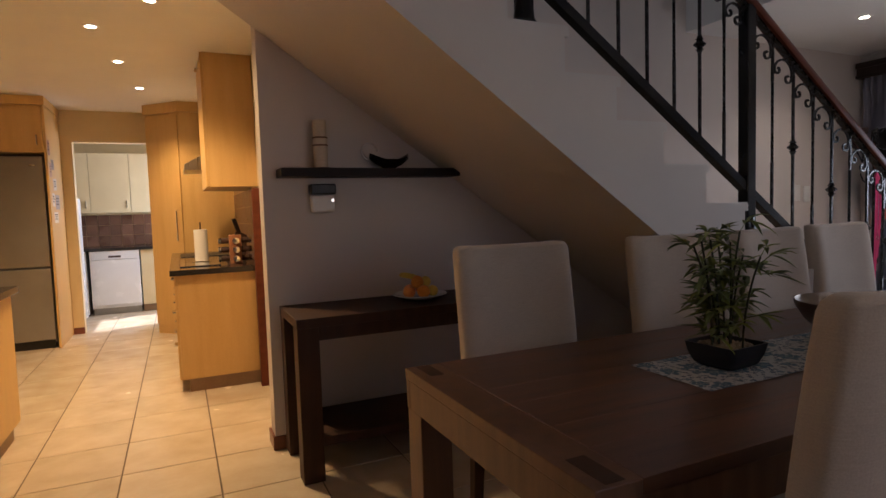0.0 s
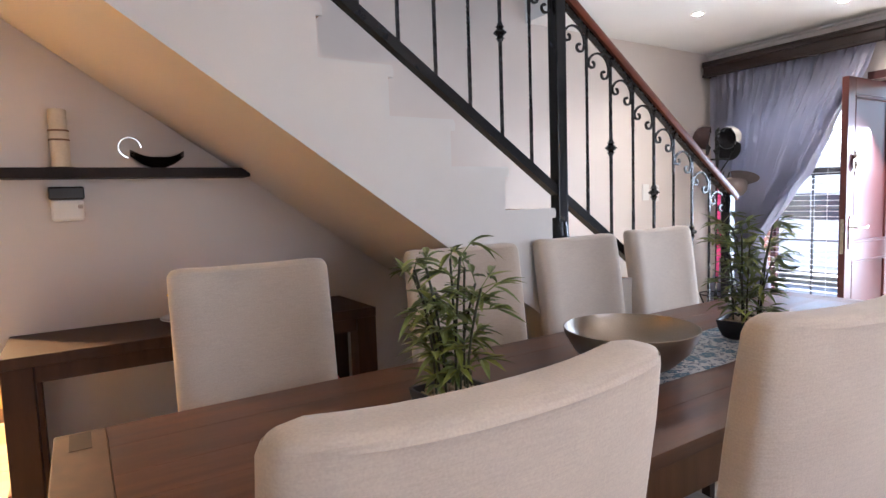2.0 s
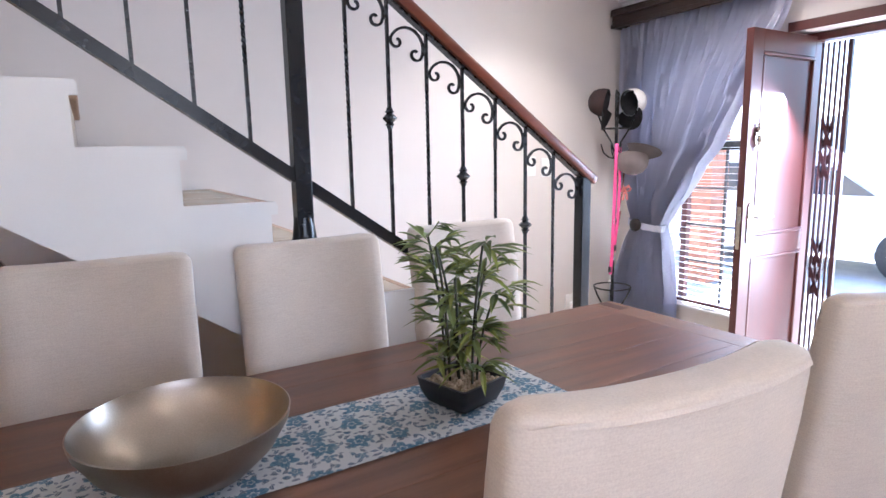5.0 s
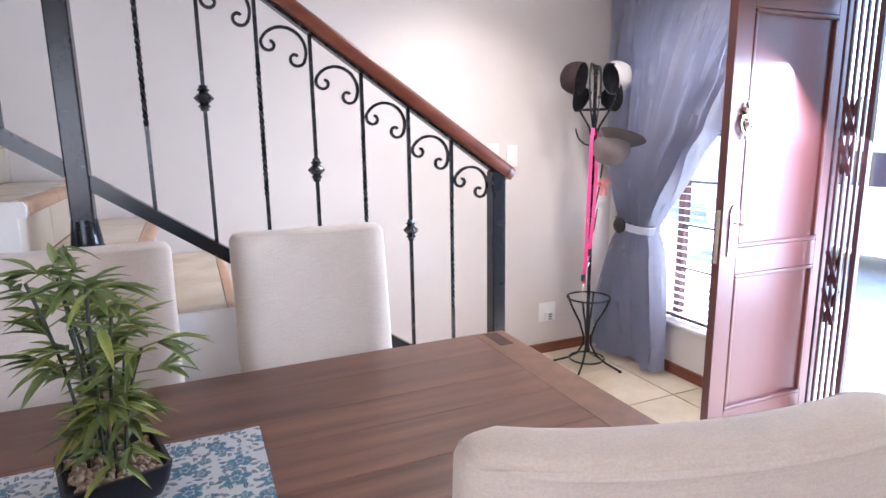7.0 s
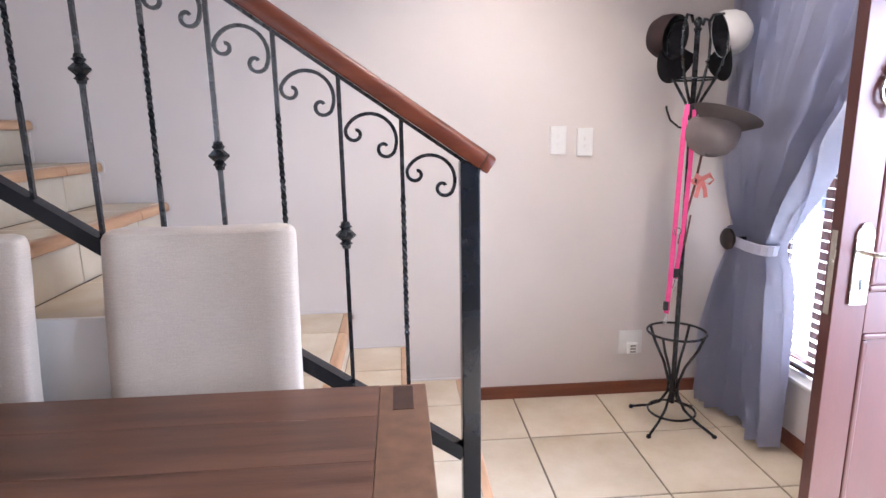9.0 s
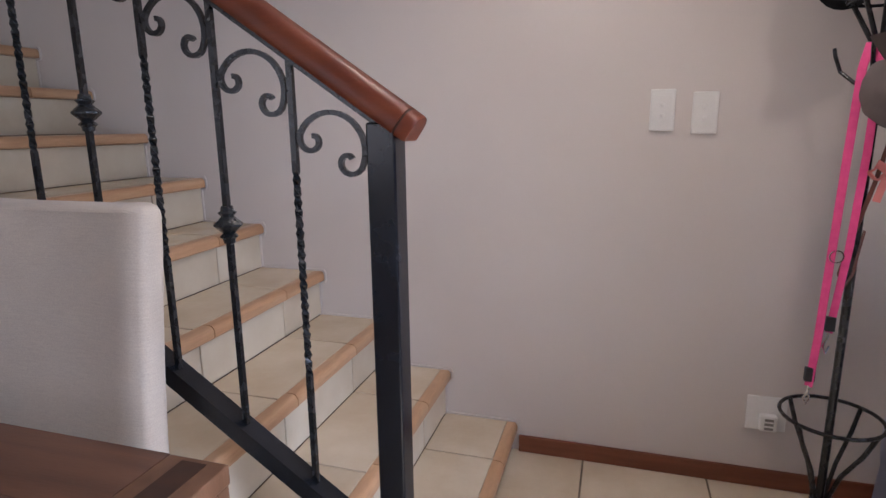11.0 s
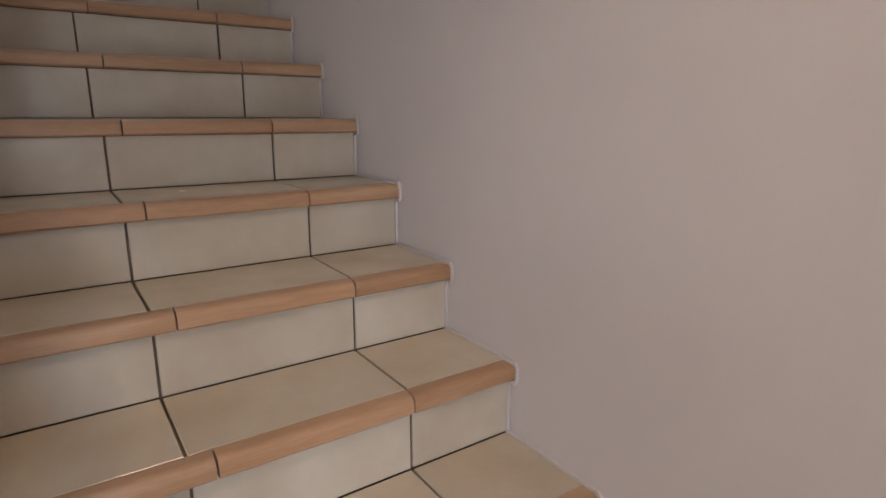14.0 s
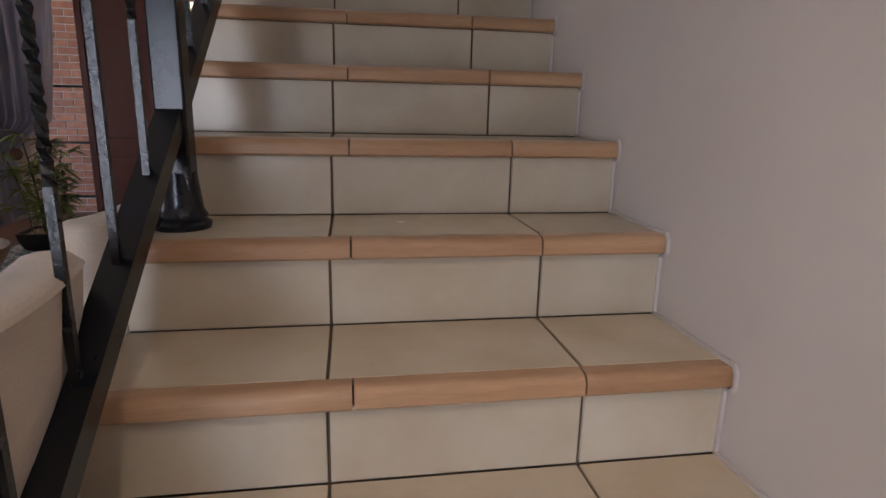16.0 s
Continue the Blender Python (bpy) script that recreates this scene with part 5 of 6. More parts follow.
for i, (dx, dy, dz) in enumerate(((-0.07, -0.02, 0), (0.0, -0.055, 0), (0.07, -0.015, 0), (0.035, 0.05, 0), (-0.04, 0.05, 0), (-0.015, -0.005, 0.048), (0.035, 0.0, 0.05))):
    n_, a, b_, r_ = FRUITS[(i * 3 + 1) % 4]
    prof = [(0, -r_ * 0.93)] + [(r_ * math.cos(t_), r_ * math.sin(t_)) for t_ in [radians(-70 + 20 * q) for q in range(8)]] + [(0, r_ * 0.82)]
    fr = smooth(part(n_, lathe(prof, 18), mats[n_]), 80)
    fr.matrix_world = pose(1.02 + dx, 3.0 + dy, CZ + 0.013 + r_ * 0.93 + dz, rnd.uniform(-20, 20), rnd.uniform(-20, 20), rnd.uniform(0, 90))
    tagged(fr, "ripe %s lying with other fruit on the plate" % n_, "fruit", "fruit on the plate")
ban = smooth(part("banana", sweep([(0.09 * math.cos(a), 0.09 * math.sin(a), 0) for a in [radians(20 + 12 * q) for q in range(10)]], circle(0.016, 8), scales=[0.25, 0.7, 0.95, 1, 1, 1, 1, 0.9, 0.6, 0.25]), mats["lemon"]), 70)
ban.matrix_world = pose(0.985, 2.96, CZ + 0.110, 15, 10, 30)
tagged(ban, "yellow banana lying on top of the fruit", "fruit", "fruit on the plate")

SILVER = surf("hammered_silver", (0.42, 0.40, 0.39), (0.66, 0.64, 0.62), 30, 0.14, 0.15, 60, metal=1.0)
vprof = []
for i in range(41):
    k = i / 40
    z = 0.235 * k
    r = 0.044 + 0.038 * math.sin(math.pi * min(1, k * 1.02)) ** 0.8 + 0.004 * k
    vprof.append((r, z))
bm = lathe([(0, 0)] + vprof + [(0.040, 0.232), (0.05, 0.12), (0, 0.02)], 64)
for v in bm.verts:
    k = v.co.z / 0.235
    if 0.03 < k < 0.93 and v.co.xy.length > 0.052:
        s = 1 + 0.035 * math.sin(math.pi * k) * math.sin(3 * math.atan2(v.co.y, v.co.x) + k * 26)
        v.co.x, v.co.y = v.co.x * s, v.co.y * s
vase = smooth(part("vase", bm, SILVER))
vase.matrix_world = pose(1.535, 2.965, CZ + 0.0005)
tagged(vase, "barrel-shaped swirled silver vase on the console table", "vase")

RED = surf("red_fabric", (0.42, 0.012, 0.02), (0.55, 0.02, 0.03), 10, 0.6, 0.2, 250)
ball = smooth(part("red_bag", lathe([(0, 0), (0.11, 0.0), (0.14, 0.04), (0.148, 0.11), (0.138, 0.19), (0.10, 0.25), (0.04, 0.278), (0, 0.282)], 28), RED))
ball.matrix_world = pose(1.56, 2.97, 0.2055)
tagged(ball, "rounded bright red cloth bag on the console's low shelf", "bag")
GREENY = surf("lime_fabric", (0.45, 0.5, 0.08), (0.55, 0.6, 0.12), 10, 0.7, 0.2, 250)
cl = smooth(part("cloth_bundle", lathe([(0, 0), (0.05, 0.0), (0.065, 0.02), (0.055, 0.05), (0, 0.06)], 18), GREENY))
cl.matrix_world = pose(1.34, 2.93, 0.2055)
tagged(cl, "small lime green cloth bundle on the console's low shelf", "cloth")

shelf = tagged(part("wall_shelf", box(0.322, 1.335, 3.09, YW - 0.0005, 1.462, 1.507, bevel=0.003), surf("espresso_shelf", (0.010, 0.007, 0.007), (0.024, 0.016, 0.015), 8, 0.5, 0.05, 100, spec=0.2)), "black-brown floating wall shelf under the stairs", "shelf")
CANDLE = surf("cream_wax", (0.62, 0.54, 0.42), (0.70, 0.62, 0.50), 8, 0.5, 0.03, 100)
candle = empty("pillar_candle", pose(0.545, 3.165, 1.5075), "tall cream pillar candle with two twine bands on the shelf", "candle")
smooth(part("wax", lathe([(0, 0), (0.038, 0.0), (0.038, 0.16), (0.035, 0.165), (0.035, 0.25), (0.031, 0.255), (0.012, 0.25), (0, 0.248)], 28), CANDLE, candle))
TWINE = surf("brown_twine", (0.16, 0.09, 0.05), (0.24, 0.15, 0.09), 60, 0.9, 0.4, 300)
for zz in (0.118, 0.158):
    part("band", lathe([(0.0385, zz), (0.0415, zz + 0.004), (0.0385, zz + 0.008)], 28), TWINE, candle)
part("wick", sweep([(0, 0, 0.248), (0.002, 0, 0.262)], circle(0.0012, 5)), BLACKP, candle)
part("saucer", lathe([(0, 0.0002), (0.052, 0.0002), (0.055, 0.004), (0.040, 0.005), (0.0385, 0.0052)], 28), DARK_WOOD, candle)
swan = empty("curled_bowl", pose(0.90, 3.165, 1.5075), "polished dark metal bowl with one end curled into a loop", "bowl")
bm = bmesh.new()
rows = []
for i in range(19):
    u = -1 + 2 * i / 18
    hw = 0.052 * (1 - abs(u) ** 2.4) ** 0.5 + 0.004
    cz = 0.012 + 0.055 * abs(u) ** 2.0
    r_ = []
    for j in range(13):
        v = -1 + 2 * j / 12
        r_.append(bm.verts.new((u * 0.115 + 0.03, v * hw * 1.2, cz + 0.050 * v * v * (1 - 0.4 * abs(u)))))
    rows.append(r_)
for a_, b_ in zip(rows, rows[1:]):
    for j in range(12):
        bm.faces.new((a_[j], a_[j + 1], b_[j + 1], b_[j]))
bmesh.ops.solidify(bm, geom=bm.faces[:], thickness=0.004)
low = min(v.co.z for v in bm.verts)
bmesh.ops.translate(bm, verts=bm.verts[:], vec=(0, 0, -low))
smooth(part("hull", bm, surf("dark_polished_metal", (0.30, 0.28, 0.27), (0.42, 0.40, 0.38), 8, 0.16, 0.03, 80, metal=1.0), swan), 60)
part("curl", sweep([(-0.085 - 0.046 * math.sin(a), 0.0, 0.094 - 0.046 * math.cos(a)) for a in [radians(10 + 20 * q) for q in range(14)]], square(0.005, 0.024), up=(0, 1, 0)), CHROME, swan, "polished curled loop handle")
disp = empty("wall_dispenser", pose(0.555, YW, 1.36), "white wall unit with a black hood below the shelf", "wall unit")
part("hood", box(-0.068, 0.068, -0.075, -0.0005, 0.012, 0.068, bevel=0.008), BLACKP, disp, "black plastic hood")
part("body", box(-0.062, 0.062, -0.06, -0.0005, -0.085, 0.0115, bevel=0.012), PLASTIC, disp)
part("lever", box(0.040, 0.058, -0.066, -0.0605, -0.03, -0.012, bevel=0.001), CHROME, disp)

# ---- downlights ----
LAMP = glowing("lit_lamp_glass", (1.0, 0.86, 0.62), 30)


def downlight(x, y):
    d = empty("downlight", pose(x, y, CEIL), "small round recessed downlight, lit, in the ceiling", "light", "ceiling downlights")
    part("rim", lathe([(0.030, -0.001), (0.030, -0.004), (0.045, -0.006), (0.047, -0.0005), (0.030, -0.0005)], 24), PLASTIC, d)
    part("lamp", lathe([(0.0, -0.0025), (0.029, -0.002), (0.029, -0.0005), (0, -0.0005)], 20), LAMP, d)


for lx, ly in LIGHTS_DINING + LIGHTS_KITCHEN:
    downlight(lx, ly)

# ---- kitchen ----
MAPLE = surf("yellow_maple_laminate", (0.60, 0.38, 0.12), (0.66, 0.44, 0.16), 4, 0.42, 0.03, 120, stretch=(4, 4, 0.5))
CREAM = surf("cream_cupboard_paint", (0.62, 0.50, 0.28), (0.68, 0.56, 0.33), 4, 0.45, 0.02, 120)
GRANITE = surf("black_granite", (0.010, 0.009, 0.009), (0.045, 0.038, 0.034), 160, 0.15, 0.02, 300)
PLINTH = surf("brown_plinth", (0.26, 0.17, 0.10), (0.32, 0.22, 0.14), 6, 0.5, 0.04, 100)
STAINLESS = surf("brushed_stainless", (0.42, 0.41, 0.39), (0.50, 0.49, 0.47), 3, 0.30, 0.05, 300, metal=1.0, stretch=(40, 40, 1))
FRIDGE = surf("silver_fridge_finish", (0.30, 0.29, 0.27), (0.35, 0.34, 0.32), 3, 0.38, 0.03, 200, metal=0.6)
APPLIANCE = surf("white_enamel", (0.72, 0.73, 0.74), (0.76, 0.77, 0.78), 6, 0.25, 0.02, 100)
SPLASH = surf("russet_wall_tile", (0.13, 0.06, 0.035), (0.24, 0.12, 0.07), 5, 0.3, 0.05, 60, vary=0.25)


def cupboard(name, label, x0, x1, y0, y1, z0, z1, front, material, doors=1, group=""):
    """A cupboard unit; front is '-x' or '-y'. Doors stand 18 mm proud with narrow gaps."""
    u = empty(name, pose((x0 + x1) / 2, (y0 + y1) / 2, z0), label, "cupboard", group)
    m = Matrix.Translation((-(x0 + x1) / 2, -(y0 + y1) / 2, -z0))
    part("body", box_at(m, x0, x1, y0, y1, z0, z1, bevel=0.002), material, u)
    n = doors
    for i in range(n):
        if front == "-y":
            a, b = x0 + (x1 - x0) * i / n, x0 + (x1 - x0) * (i + 1) / n
            d = part("door", box_at(m, a + 0.002, b - 0.002, y0 - 0.019, y0 - 0.001, z0 + 0.002, z1 - 0.002, bevel=0.002), material, u)
            hx = b - 0.05 if i % 2 == 0 else a + 0.05
            hz = z0 + 0.12 if z0 > 1.0 else z1 - 0.18
            part("handle", box_at(m, hx - 0.006, hx + 0.006, y0 - 0.045, y0 - 0.0195, hz - 0.05, hz + 0.05, bevel=0.003), CHROME, d)
        else:
            za, zb = z0 + (z1 - z0) * i / n, z0 + (z1 - z0) * (i + 1) / n
            d = part("drawer_front", box_at(m, x0 - 0.019, x0 - 0.001, y0 + 0.002, y1 - 0.002, za + 0.002, zb - 0.002, bevel=0.002), material, u)
            part("handle", box_at(m, x0 - 0.045, x0 - 0.0195, (y0 + y1) / 2 - 0.06, (y0 + y1) / 2 + 0.06, zb - 0.05, zb - 0.038, bevel=0.003), CHROME, d)
    return u


for i, (ya, yb) in enumerate(((4.60, 5.18), (5.182, 5.76), (5.762, 6.32), (6.322, 6.87))):
    cupboard("base_cupboard", "yellow maple drawer unit under a black worktop", -0.195, 0.419, ya, yb, 0.10, 0.859, "-x", MAPLE, 3, group="drawer units along the kitchen wall")
slab("plinth", PLINTH, "brown plinth under the kitchen drawer units", "plinth", -0.15, 0.419, 4.63, 6.87, 0.0, 0.0995)
tagged(part("worktop", box(-0.24, 0.419, 4.565, 6.875, 0.86, 0.90, bevel=0.004), GRANITE), "black polished granite worktop on the drawer units", "worktop")
cupboard("wall_cupboard", "tall yellow maple wall cupboard reaching the ceiling", 0.07, 0.419, 4.82, 5.62, 1.50, CEIL - 0.002, "-x", MAPLE, 1)
tagged(part("timber_post", box(0.335, 0.415, 4.49, 4.555, 0, 1.47, bevel=0.004), MAHOGANY), "narrow red-brown timber upright beside the worktop", "post")
# splashback tiles behind the worktop
sp = empty("splashback", pose(0.4145, 5.7, 1.2), "russet glazed tile splashback behind the worktop", "splashback", kind="structure")
sp_me = tile_mesh("tile", 0.008, 0.146, 0.146, SPLASH)
for i in range(15):
    for j in range(4):
        piece("tile", sp_me, (0, -1.06 + i * 0.15, -0.224 + j * 0.15), sp)
# corner cupboard with a slanting door
tall = empty("corner_cupboard", pose(0, 7.3, 0), "tall yellow maple corner cupboard with a slanting door and cornice", "cupboard")
TO = Matrix.Translation((0, -7.3, 0))


def tprism(outline_, z0, z1):
    bm_ = prism(outline_, "z", z0, z1)
    bm_.transform(TO)
    return bm_


part("body", tprism([(-0.42, 7.69), (-0.42, 7.22), (-0.10, 6.885), (0.419, 6.885), (0.419, 7.69)], 0.0, 2.40), MAPLE, tall)
part("cornice", tprism([(-0.45, 7.69), (-0.45, 7.21), (-0.11, 6.855), (0.419, 6.855), (0.419, 7.69)], 2.401, CEIL - 0.002), MAPLE, tall)
dirv = Vector((0.32, -0.335)).normalized()
nv = Vector((-0.335, -0.32)).normalized()
p0, p1 = Vector((-0.415, 7.215)), Vector((-0.105, 6.89))
dr = part("door", tprism([tuple(p0 + nv * 0.001), tuple(p1 + nv * 0.001), tuple(p1 + nv * 0.02), tuple(p0 + nv * 0.02)], 0.10, 2.37), MAPLE, tall)
hp = p1 - dirv * 0.05 + nv * 0.045
bm = sweep([(hp.x - nv.x * 0.025, hp.y - nv.y * 0.025, 1.02), (hp.x, hp.y, 1.03), (hp.x, hp.y, 1.35), (hp.x - nv.x * 0.025, hp.y - nv.y * 0.025, 1.36)], circle(0.007, 8))
bm.transform(TO)
part("handle", bm, CHROME, dr)
# cooker hood
hood = empty("cooker_hood", pose(0.2, 6.3, 1.72), "brushed stainless cooker hood on the kitchen wall", "hood")
bm = prism([(-0.28, 0.0), (-0.28, 0.05), (-0.02, 0.20), (0.218, 0.20), (0.218, 0.0)], "y", -0.30, 0.30)
part("canopy", bm, STAINLESS, hood)
part("chimney", box(0.0, 0.218, -0.14, 0.14, 0.2005, CEIL - 1.722, bevel=0.002), STAINLESS, hood)
hob = tagged(part("hob", box(-0.16, 0.34, 6.0, 6.55, 0.9005, 0.907, bevel=0.002), BLACKP), "black glass hob set on the worktop", "hob")
board = tagged(part("worktop_saver", box(-0.17, 0.12, 4.80, 5.16, 0.9005, 0.908, bevel=0.003), DARKGLASS), "dark glass board on the worktop", "board")
roll = empty("paper_towel_holder", pose(0.0, 5.25, 0.9005), "white paper towel roll on a chrome stand", "paper towel")
part("base", lathe([(0, 0), (0.075, 0.0), (0.075, 0.008), (0, 0.010)], 24), CHROME, roll)
part("rod", sweep([(0, 0, 0.008), (0, 0, 0.33)], circle(0.006, 8)), DARK_WOOD, roll)
smooth(part("roll", lathe([(0.018, 0.012), (0.052, 0.012), (0.053, 0.27), (0.018, 0.272)], 28), PLASTIC, roll))
rack = empty("spice_rack", pose(0.235, 4.90, 0.9005), "wooden spice rack with silver-capped glass jars", "spice rack")
RACKW = surf("orange_rack_wood", (0.30, 0.12, 0.05), (0.40, 0.18, 0.08), 10, 0.45, 0.05, 120)
part("frame", box(-0.045, 0.045, -0.045, 0.045, 0, 0.225, bevel=0.003), RACKW, rack)
for lv in range(3):
    for sx, sy in ((-1, 0), (1, 0), (0, -1), (0, 1)):
        bm = lathe([(0, 0), (0.023, 0.0), (0.023, 0.055), (0.019, 0.06), (0.0, 0.06)], 14)
        bm.transform(pose(sx * 0.045, sy * 0.045, 0.042 + lv * 0.07, 90 * -sy, 90 * sx, 0))
        jar = part("jar", bm, DARK_WOOD, rack)
        bm = lathe([(0, 0.0602), (0.024, 0.0602), (0.024, 0.078), (0, 0.08)], 14)
        bm.transform(pose(sx * 0.045, sy * 0.045, 0.042 + lv * 0.07, 90 * -sy, 90 * sx, 0))
        part("cap", bm, CHROME, jar)
kb = empty("knife_block", pose(0.26, 5.25, 0.9005), "dark wooden knife block with black-handled knives", "knife block")
bm = prism([(-0.07, 0.0), (0.08, 0.0), (0.10, 0.21), (0.02, 0.25)], "y", -0.055, 0.055)
part("block", bm, DARK_WOOD, kb)
for i in range(5):
    part("knife_handle", sweep([(0.035 + 0.008 * (i % 2) , -0.04 + 0.02 * i, 0.236), (0.0 + 0.008 * (i % 2), -0.04 + 0.02 * i, 0.35)], square(0.014, 0.022)), BLACKP, kb)

# fridge with cupboard over it
fr = empty("fridge_freezer", pose(-1.665, 7.3, 0), "tall silver fridge-freezer beside a maple panel", "fridge")
FO = Matrix.Translation((1.665, -7.3, 0))
part("cabinet", box_at(FO, -1.985, -1.345, 7.02, 7.66, 0.05, 1.925, bevel=0.006), FRIDGE, fr)
d1 = part("door", box_at(FO, -1.985, -1.345, 6.955, 7.015, 0.83, 1.925, bevel=0.012), FRIDGE, fr)
d2 = part("door", box_at(FO, -1.985, -1.345, 6.955, 7.015, 0.09, 0.815, bevel=0.012), FRIDGE, fr)
part("badge", box_at(FO, -1.46, -1.41, 6.951, 6.9545, 1.83, 1.845), CHROME, d1)
part("kick_plate", box_at(FO, -1.97, -1.36, 7.0, 7.019, 0.0, 0.085), BLACKP, fr)
part("top_trim", box_at(FO, -1.985, -1.345, 6.96, 7.016, 1.926, 1.945), BLACKP, fr)
for x in (-1.95, -1.38):
    part("foot", box_at(FO, x - 0.02, x + 0.02, 7.5, 7.54, 0.0, 0.0495), BLACKP, fr)
cupboard("fridge_cupboard", "yellow maple cupboard above the fridge", -2.02, -1.325, 6.95, 7.69, 1.96, 2.42, "-y", MAPLE, 1)
tagged(part("cupboard_cornice", box(-2.05, -1.29, 6.90, 7.69, 2.422, CEIL - 0.002, bevel=0.004), MAPLE), "yellow maple cornice above the fridge cupboard", "cornice")
panel_ = tagged(part("maple_panel", box(-1.322, -1.30, 6.93, 7.69, 0.0, 2.42, bevel=0.002), MAPLE), "yellow maple side panel beside the fridge", "panel")
PAPERS = [(7.02, 2.02, 0.10, 0.15, (0.30, 0.16, 0.14)), (7.16, 1.86, 0.13, 0.10, (0.22, 0.18, 0.20)), (7.05, 1.80, 0.09, 0.14, (0.42, 0.26, 0.22)), (7.22, 1.66, 0.16, 0.12, (0.55, 0.52, 0.50)), (7.10, 1.50, 0.12, 0.13, (0.62, 0.60, 0.60)), (7.30, 1.48, 0.20, 0.15, (0.30, 0.28, 0.32)), (7.18, 1.32, 0.20, 0.11, (0.66, 0.62, 0.56))]
for i, (yy, zz, w, hh, c) in enumerate(PAPERS):
    note = empty("pinned_photo", pose(-1.2995, yy, zz, rnd.uniform(-3, 3), 0, 0), "small photo or note pinned to the maple panel", "note", "notes on the fridge panel")
    part("sheet", box(0.0, 0.0012, -w / 2, w / 2, -hh / 2, hh / 2), surf("paper_%s" % "abcdefg"[i], c, tuple(min(1, v * 1.2) for v in c), 14, 0.5, 0.02, 100), note)
    for q in range(3):
        part("bar", box(0.0013, 0.0018, -w * 0.38, w * 0.30, hh * (0.22 - 0.2 * q), hh * (0.30 - 0.2 * q)), BLACKP if q % 2 else DARK_WOOD, note)
# island end
isl = cupboard("island_unit", "yellow maple kitchen island with a black worktop", -2.2, -1.08, 3.1, 4.20, 0.10, 0.859, "-y", MAPLE, 2)
tagged(part("island_worktop", box(-2.24, -1.045, 3.06, 4.235, 0.86, 0.90, bevel=0.004), GRANITE), "black granite worktop on the kitchen island", "worktop")
slab("island_plinth", PLINTH, "brown plinth under the island", "plinth", -2.15, -1.11, 3.14, 4.16, 0.0, 0.0995)
slab("baseboard_doorway", SKIRT, "short red-brown skirting beside the scullery doorway", "skirting", -1.298, -1.192, 7.685, 7.6995, 0.0, 0.07)

# scullery
dw = empty("dishwasher", pose(-0.965, 9.3, 0), "white dishwasher under a black worktop in the scullery", "dishwasher")
WOm = Matrix.Translation((0.965, -9.3, 0))
part("body", box_at(WOm, -1.26, -0.67, 9.03, 9.6, 0.09, 0.865), APPLIANCE, dw)
dd = part("door", box_at(WOm, -1.26, -0.67, 8.99, 9.028, 0.13, 0.745, bevel=0.006), APPLIANCE, dw)
cp = part("control_panel", box_at(WOm, -1.26, -0.67, 8.985, 9.028, 0.75, 0.865, bevel=0.006), APPLIANCE, dw)
part("handle", box_at(WOm, -1.04, -0.89, 8.978, 8.9845, 0.775, 0.80, bevel=0.003), DARK_WOOD, cp)
part("kick_plate", box_at(WOm, -1.25, -0.68, 9.06, 9.08, 0.0, 0.089), FRIDGE, dw)
wmc = empty("washing_machine", pose(-1.6, 9.3, 0), "white front-loading washing machine beside the dishwasher", "washing machine")
WM = Matrix.Translation((1.6, -9.3, 0))
part("body", box_at(WM, -1.90, -1.30, 9.0, 9.6, 0.02, 0.865, bevel=0.006), APPLIANCE, wmc)
bm = lathe([(0, 0), (0.15, 0.0), (0.17, 0.015), (0.13, 0.03), (0, 0.02)], 24)
bm.transform(WM @ pose(-1.6, 8.9995, 0.45, 90, 0, 0))
part("porthole", bm, DARKGLASS, wmc)
part("foot", box_at(WM, -1.88, -1.32, 9.05, 9.55, 0.0, 0.0195), BLACKP, wmc)
cupboard("base_cupboard", "cream base cupboard in the scullery", -0.655, 0.40, 9.03, 9.6, 0.10, 0.865, "-y", CREAM, 2)
slab("scullery_plinth", PLINTH, "brown plinth in the scullery", "plinth", -0.655, 0.40, 9.06, 9.6, 0.0, 0.0995)
tagged(part("scullery_worktop", box(-1.95, 0.41, 8.97, 9.845, 0.868, 0.905, bevel=0.004), GRANITE), "black granite worktop in the scullery", "worktop")
for a, b_ in ((-1.75, -1.26), (-1.258, -0.76), (-0.758, -0.26)):
    cupboard("wall_cupboard", "cream wall cupboard above the scullery worktop", a, b_, 9.50, 9.845, 1.38, 2.22, "-y", CREAM, 1, group="scullery wall cupboards")
sp2 = empty("splashback", pose(-0.7, 9.8405, 1.14), "russet tile splashback in the scullery", "splashback", kind="structure")
sp2_me = tile_mesh("tile", 0.146, 0.008, 0.146, SPLASH)
for i in range(14):
    for j in range(3):
        piece("tile", sp2_me, (-1.05 + i * 0.15, 0, -0.16 + j * 0.15), sp2)
tw = empty("tall_appliance", pose(-1.42, 8.35, 0), "white upright fridge with a dark top in the scullery", "fridge")
part("cabinet", box(-0.30, 0.12, -0.25, 0.25, 0.02, 1.56, bevel=0.01), APPLIANCE, tw)
part("door", box(0.1205, 0.155, -0.25, 0.25, 0.05, 1.56, bevel=0.01), APPLIANCE, tw)
part("top_box", box(-0.1, 0.12, -0.2, 0.15, 1.5605, 1.64, bevel=0.005), BLACKP, tw)
part("foot", box(-0.28, 0.1, -0.23, 0.23, 0.0, 0.0195), BLACKP, tw)
dr_ = tied_curtain("curtain", "dark red curtain beside the scullery window", pose(0.38, 8.02, 0), [(2.2, 0.20), (0.95, 0.16)], [(2.2, 0.0), (0.95, 0.0)], -1.0, 2.2, 0.96, 4)
dr_.children[0].data.materials[0] = MAROON_CLOTH
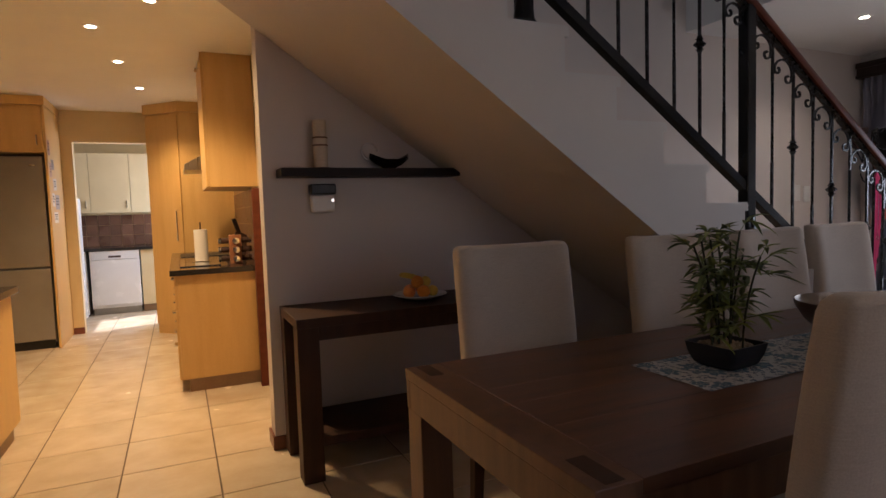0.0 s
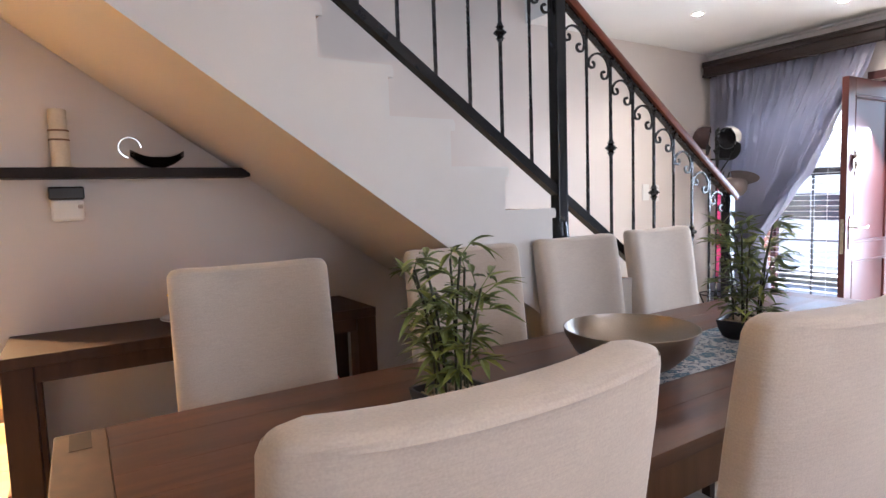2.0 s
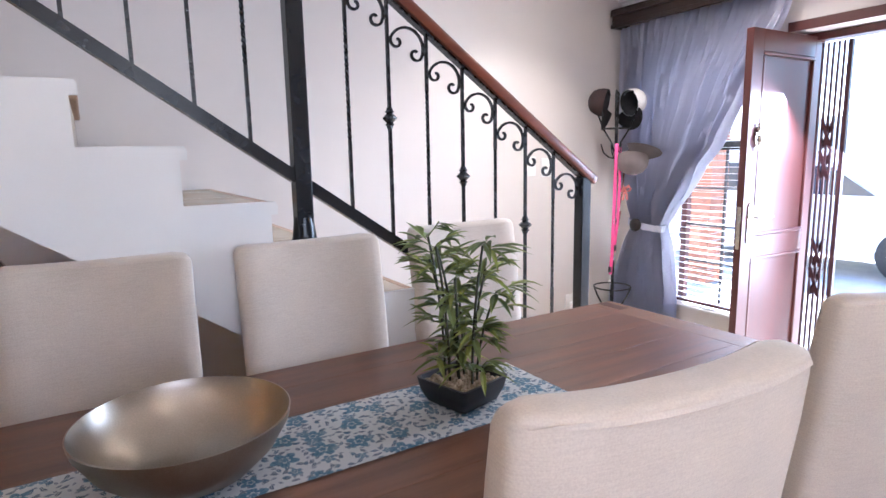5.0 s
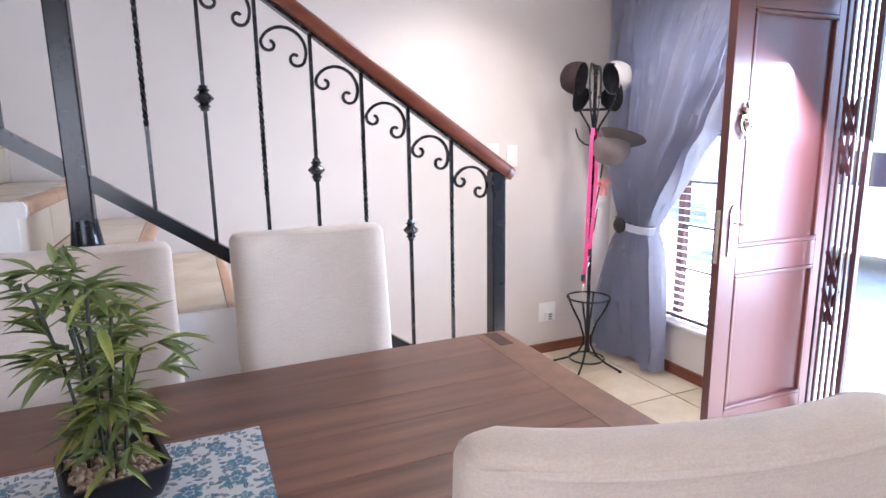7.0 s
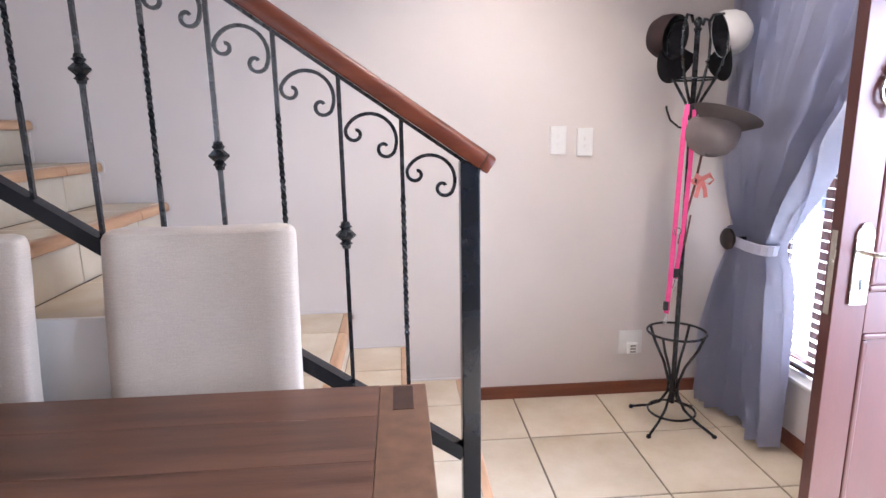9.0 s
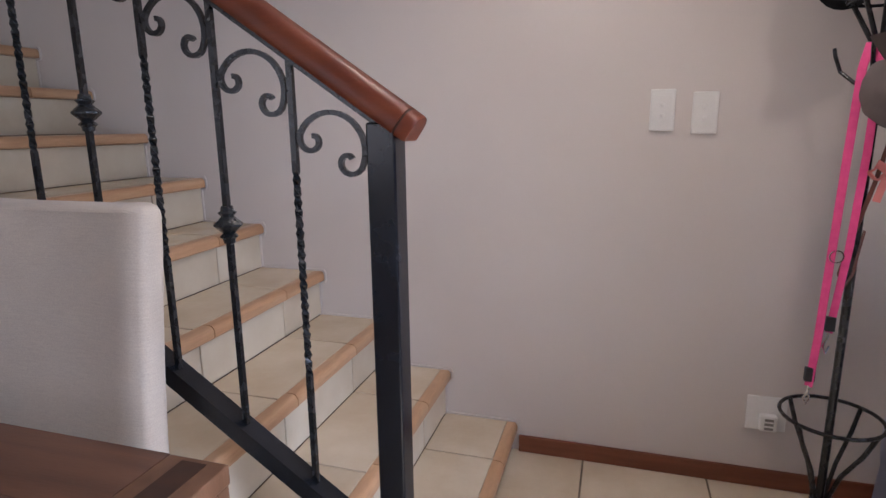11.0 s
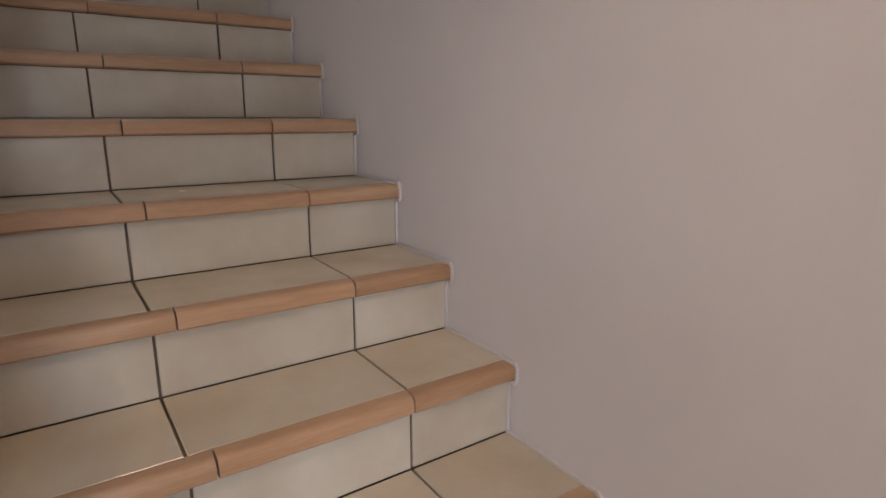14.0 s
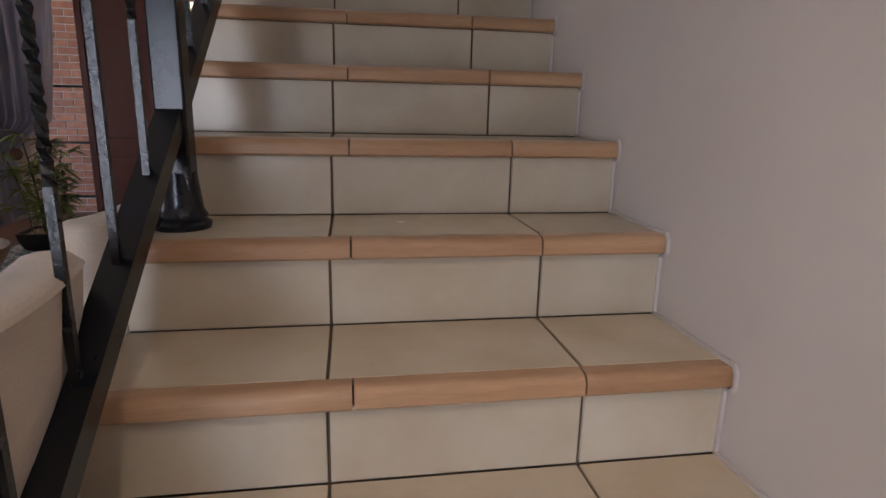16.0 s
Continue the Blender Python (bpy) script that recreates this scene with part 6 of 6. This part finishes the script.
part("rod", sweep([(0, -0.02, 2.21), (0, 1.3, 2.21)], circle(0.01, 8)), DARK_WOOD, dr_)

# ---- patio doorway in the west wall ----
pd = empty("door_2", pose(XW - 0.1, 0.85, 0), "maroon timber patio door frame with a fixed leaf", "door frame", kind="structure")
PDm = Matrix.Translation((-(XW - 0.1), -0.85, 0))
for b in ((XW - 0.13, XW - 0.07, 0.051, 0.10, 0.001, 2.198), (XW - 0.13, XW - 0.07, 1.60, 1.649, 0.001, 2.198), (XW - 0.13, XW - 0.07, 0.1005, 1.5995, 2.15, 2.198), (XW - 0.13, XW - 0.07, 0.42, 0.47, 0.001, 2.1495)):
    part("jamb", box_at(PDm, *b, bevel=0.003), DOOR_WOOD, pd)
lf = part("fixed_leaf", box_at(PDm, XW - 0.12, XW - 0.08, 0.471, 0.95, 0.02, 2.148, bevel=0.003), DOOR_WOOD, pd, "dark maroon panelled patio door leaf")
for z0, z1 in ((0.2, 0.9), (1.05, 1.95)):
    part("panel", box_at(PDm, XW - 0.0795, XW - 0.07, 0.56, 0.86, z0, z1, bevel=0.006), DOOR_WOOD, lf)
for zz in (0.55, 1.0, 1.45):
    part("glazing_bar", box_at(PDm, XW - 0.11, XW - 0.09, 0.1005, 0.4195, zz, zz + 0.02), STEEL, pd)
c3 = tied_curtain("curtain", "lilac satin curtain hanging beside the patio door", pose(XW + 0.10, -1.0, 0, 0, 0, 0), [(2.35, 1.36), (1.2, 1.24), (0.95, 0.97), (0.9, 0.95), (0.7, 0.98), (0.02, 1.05)], [(2.35, 0.2), (0.95, 0.45), (0.7, 0.4), (0.02, 0.3)], 0.92, 2.35, 0.015, 11)
part("holdback", lathe([(0.0, 0.0), (0.046, 0.010), (0.048, 0.022), (0.036, 0.034), (0.0, 0.042)], 20), DARK_WOOD, c3).matrix_local = pose(0.05, 0.98, 0.93, 0, 90, 0)
tagged(part("pelmet", box(XW + 0.001, XW + 0.19, -0.85, 1.75, 2.36, 2.46, bevel=0.004), DARK_WOOD), "dark stained wooden pelmet above the patio door", "pelmet")
slab("patio_wall", KITCHEN_WALL, "sunlit ochre plastered patio wall", "wall", -4.0, -3.85, 0.2, 2.25, -0.16, 2.9)
pw = empty("brick_wall", pose(-3.9, -0.6, -0.16), "red face-brick patio wall", "wall", kind="structure")
part("core", box(-0.1, 0.045, -1.4, 0.79, 0, 2.7), MORTAR, pw)
bw_me = tile_mesh("brick", 0.106, 0.222, 0.073, BRICK, 0.003)
for c_ in range(31):
    for i in range(9):
        yy = -1.27 + i * 0.235 + (0.117 if c_ % 2 else 0)
        piece("brick", bw_me, (0.0, yy, 0.045 + c_ * 0.085), pw)
slab("patio_floor", PAVE, "pale paved patio", "patio", -3.85, XW - 0.2, -2.0, 2.1, -0.1599, -0.02)
# unseen slab, added to keep sun off the brick but not the ochre wall
slab("patio_roof", WHITE, "plain unseen slab added to shade the brick patio wall", "roof", -4.1, XW - 0.2, -2.2, 0.75, 2.75, 2.87)
sl_ = empty("patio_lamp", pose(-3.849, 1.0, 1.85), "round white bulkhead lamp on the patio wall", "lamp")
bm = lathe([(0, 0.05), (0.06, 0.045), (0.085, 0.02), (0.09, 0.0), (0, 0)], 20)
bm.transform(pose(0, 0, 0, 0, 90, 0))
part("shade", bm, PLASTIC, sl_)

# ---- floor tiles, laid last ----
PXT, PYT, FG = 0.44, 0.457, 0.007
floor_ob = bpy.data.objects["floor"]
ft_me = tile_mesh("floor_tile", PXT - FG, PYT - FG, 0.010, TILE, 0.0015)
rest = bmesh.new()
i0, j0 = 4.79, 2.39
for i in range(-20, 3):
    for j in range(-10, 18):
        xa, ya = i0 + i * PXT, j0 + j * PYT
        xb, yb = xa + PXT, ya + PYT
        xm, ym = (xa + xb) / 2, (ya + yb) / 2
        # clip to the rooms
        lo_x, hi_x = (-3.15 if ym > 2.25 else XW), (XO - 0.14 if DOOR_Y0 < ym < DOOR_Y1 else XE)
        if ym > YW:
            hi_x = 0.42
        ca, cb_ = max(xa, lo_x), min(xb, hi_x)
        da, db = max(ya, YS), min(yb, 9.85)
        if cb_ - ca < 0.03 or db - da < 0.03:
            continue
        whole = cb_ - ca > PXT - 0.001 and db - da > PYT - 0.001
        near = -1.4 < xm < 5.5 and -0.9 < ym < 3.3 or -1.3 < xm < 0.42 and 3.2 < ym < 7.7
        if whole and near:
            piece("floor_tile", ft_me, (xm, ym, -0.005), floor_ob)
        else:
            box(ca + FG / 2, cb_ - FG / 2, da + FG / 2, db - FG / 2, -0.010, 0.0, bm=rest)
tagged(part("cut_floor_tiles", rest, TILE, floor_ob, "cream ceramic floor tiles at the room's edges"), kind="stuff")
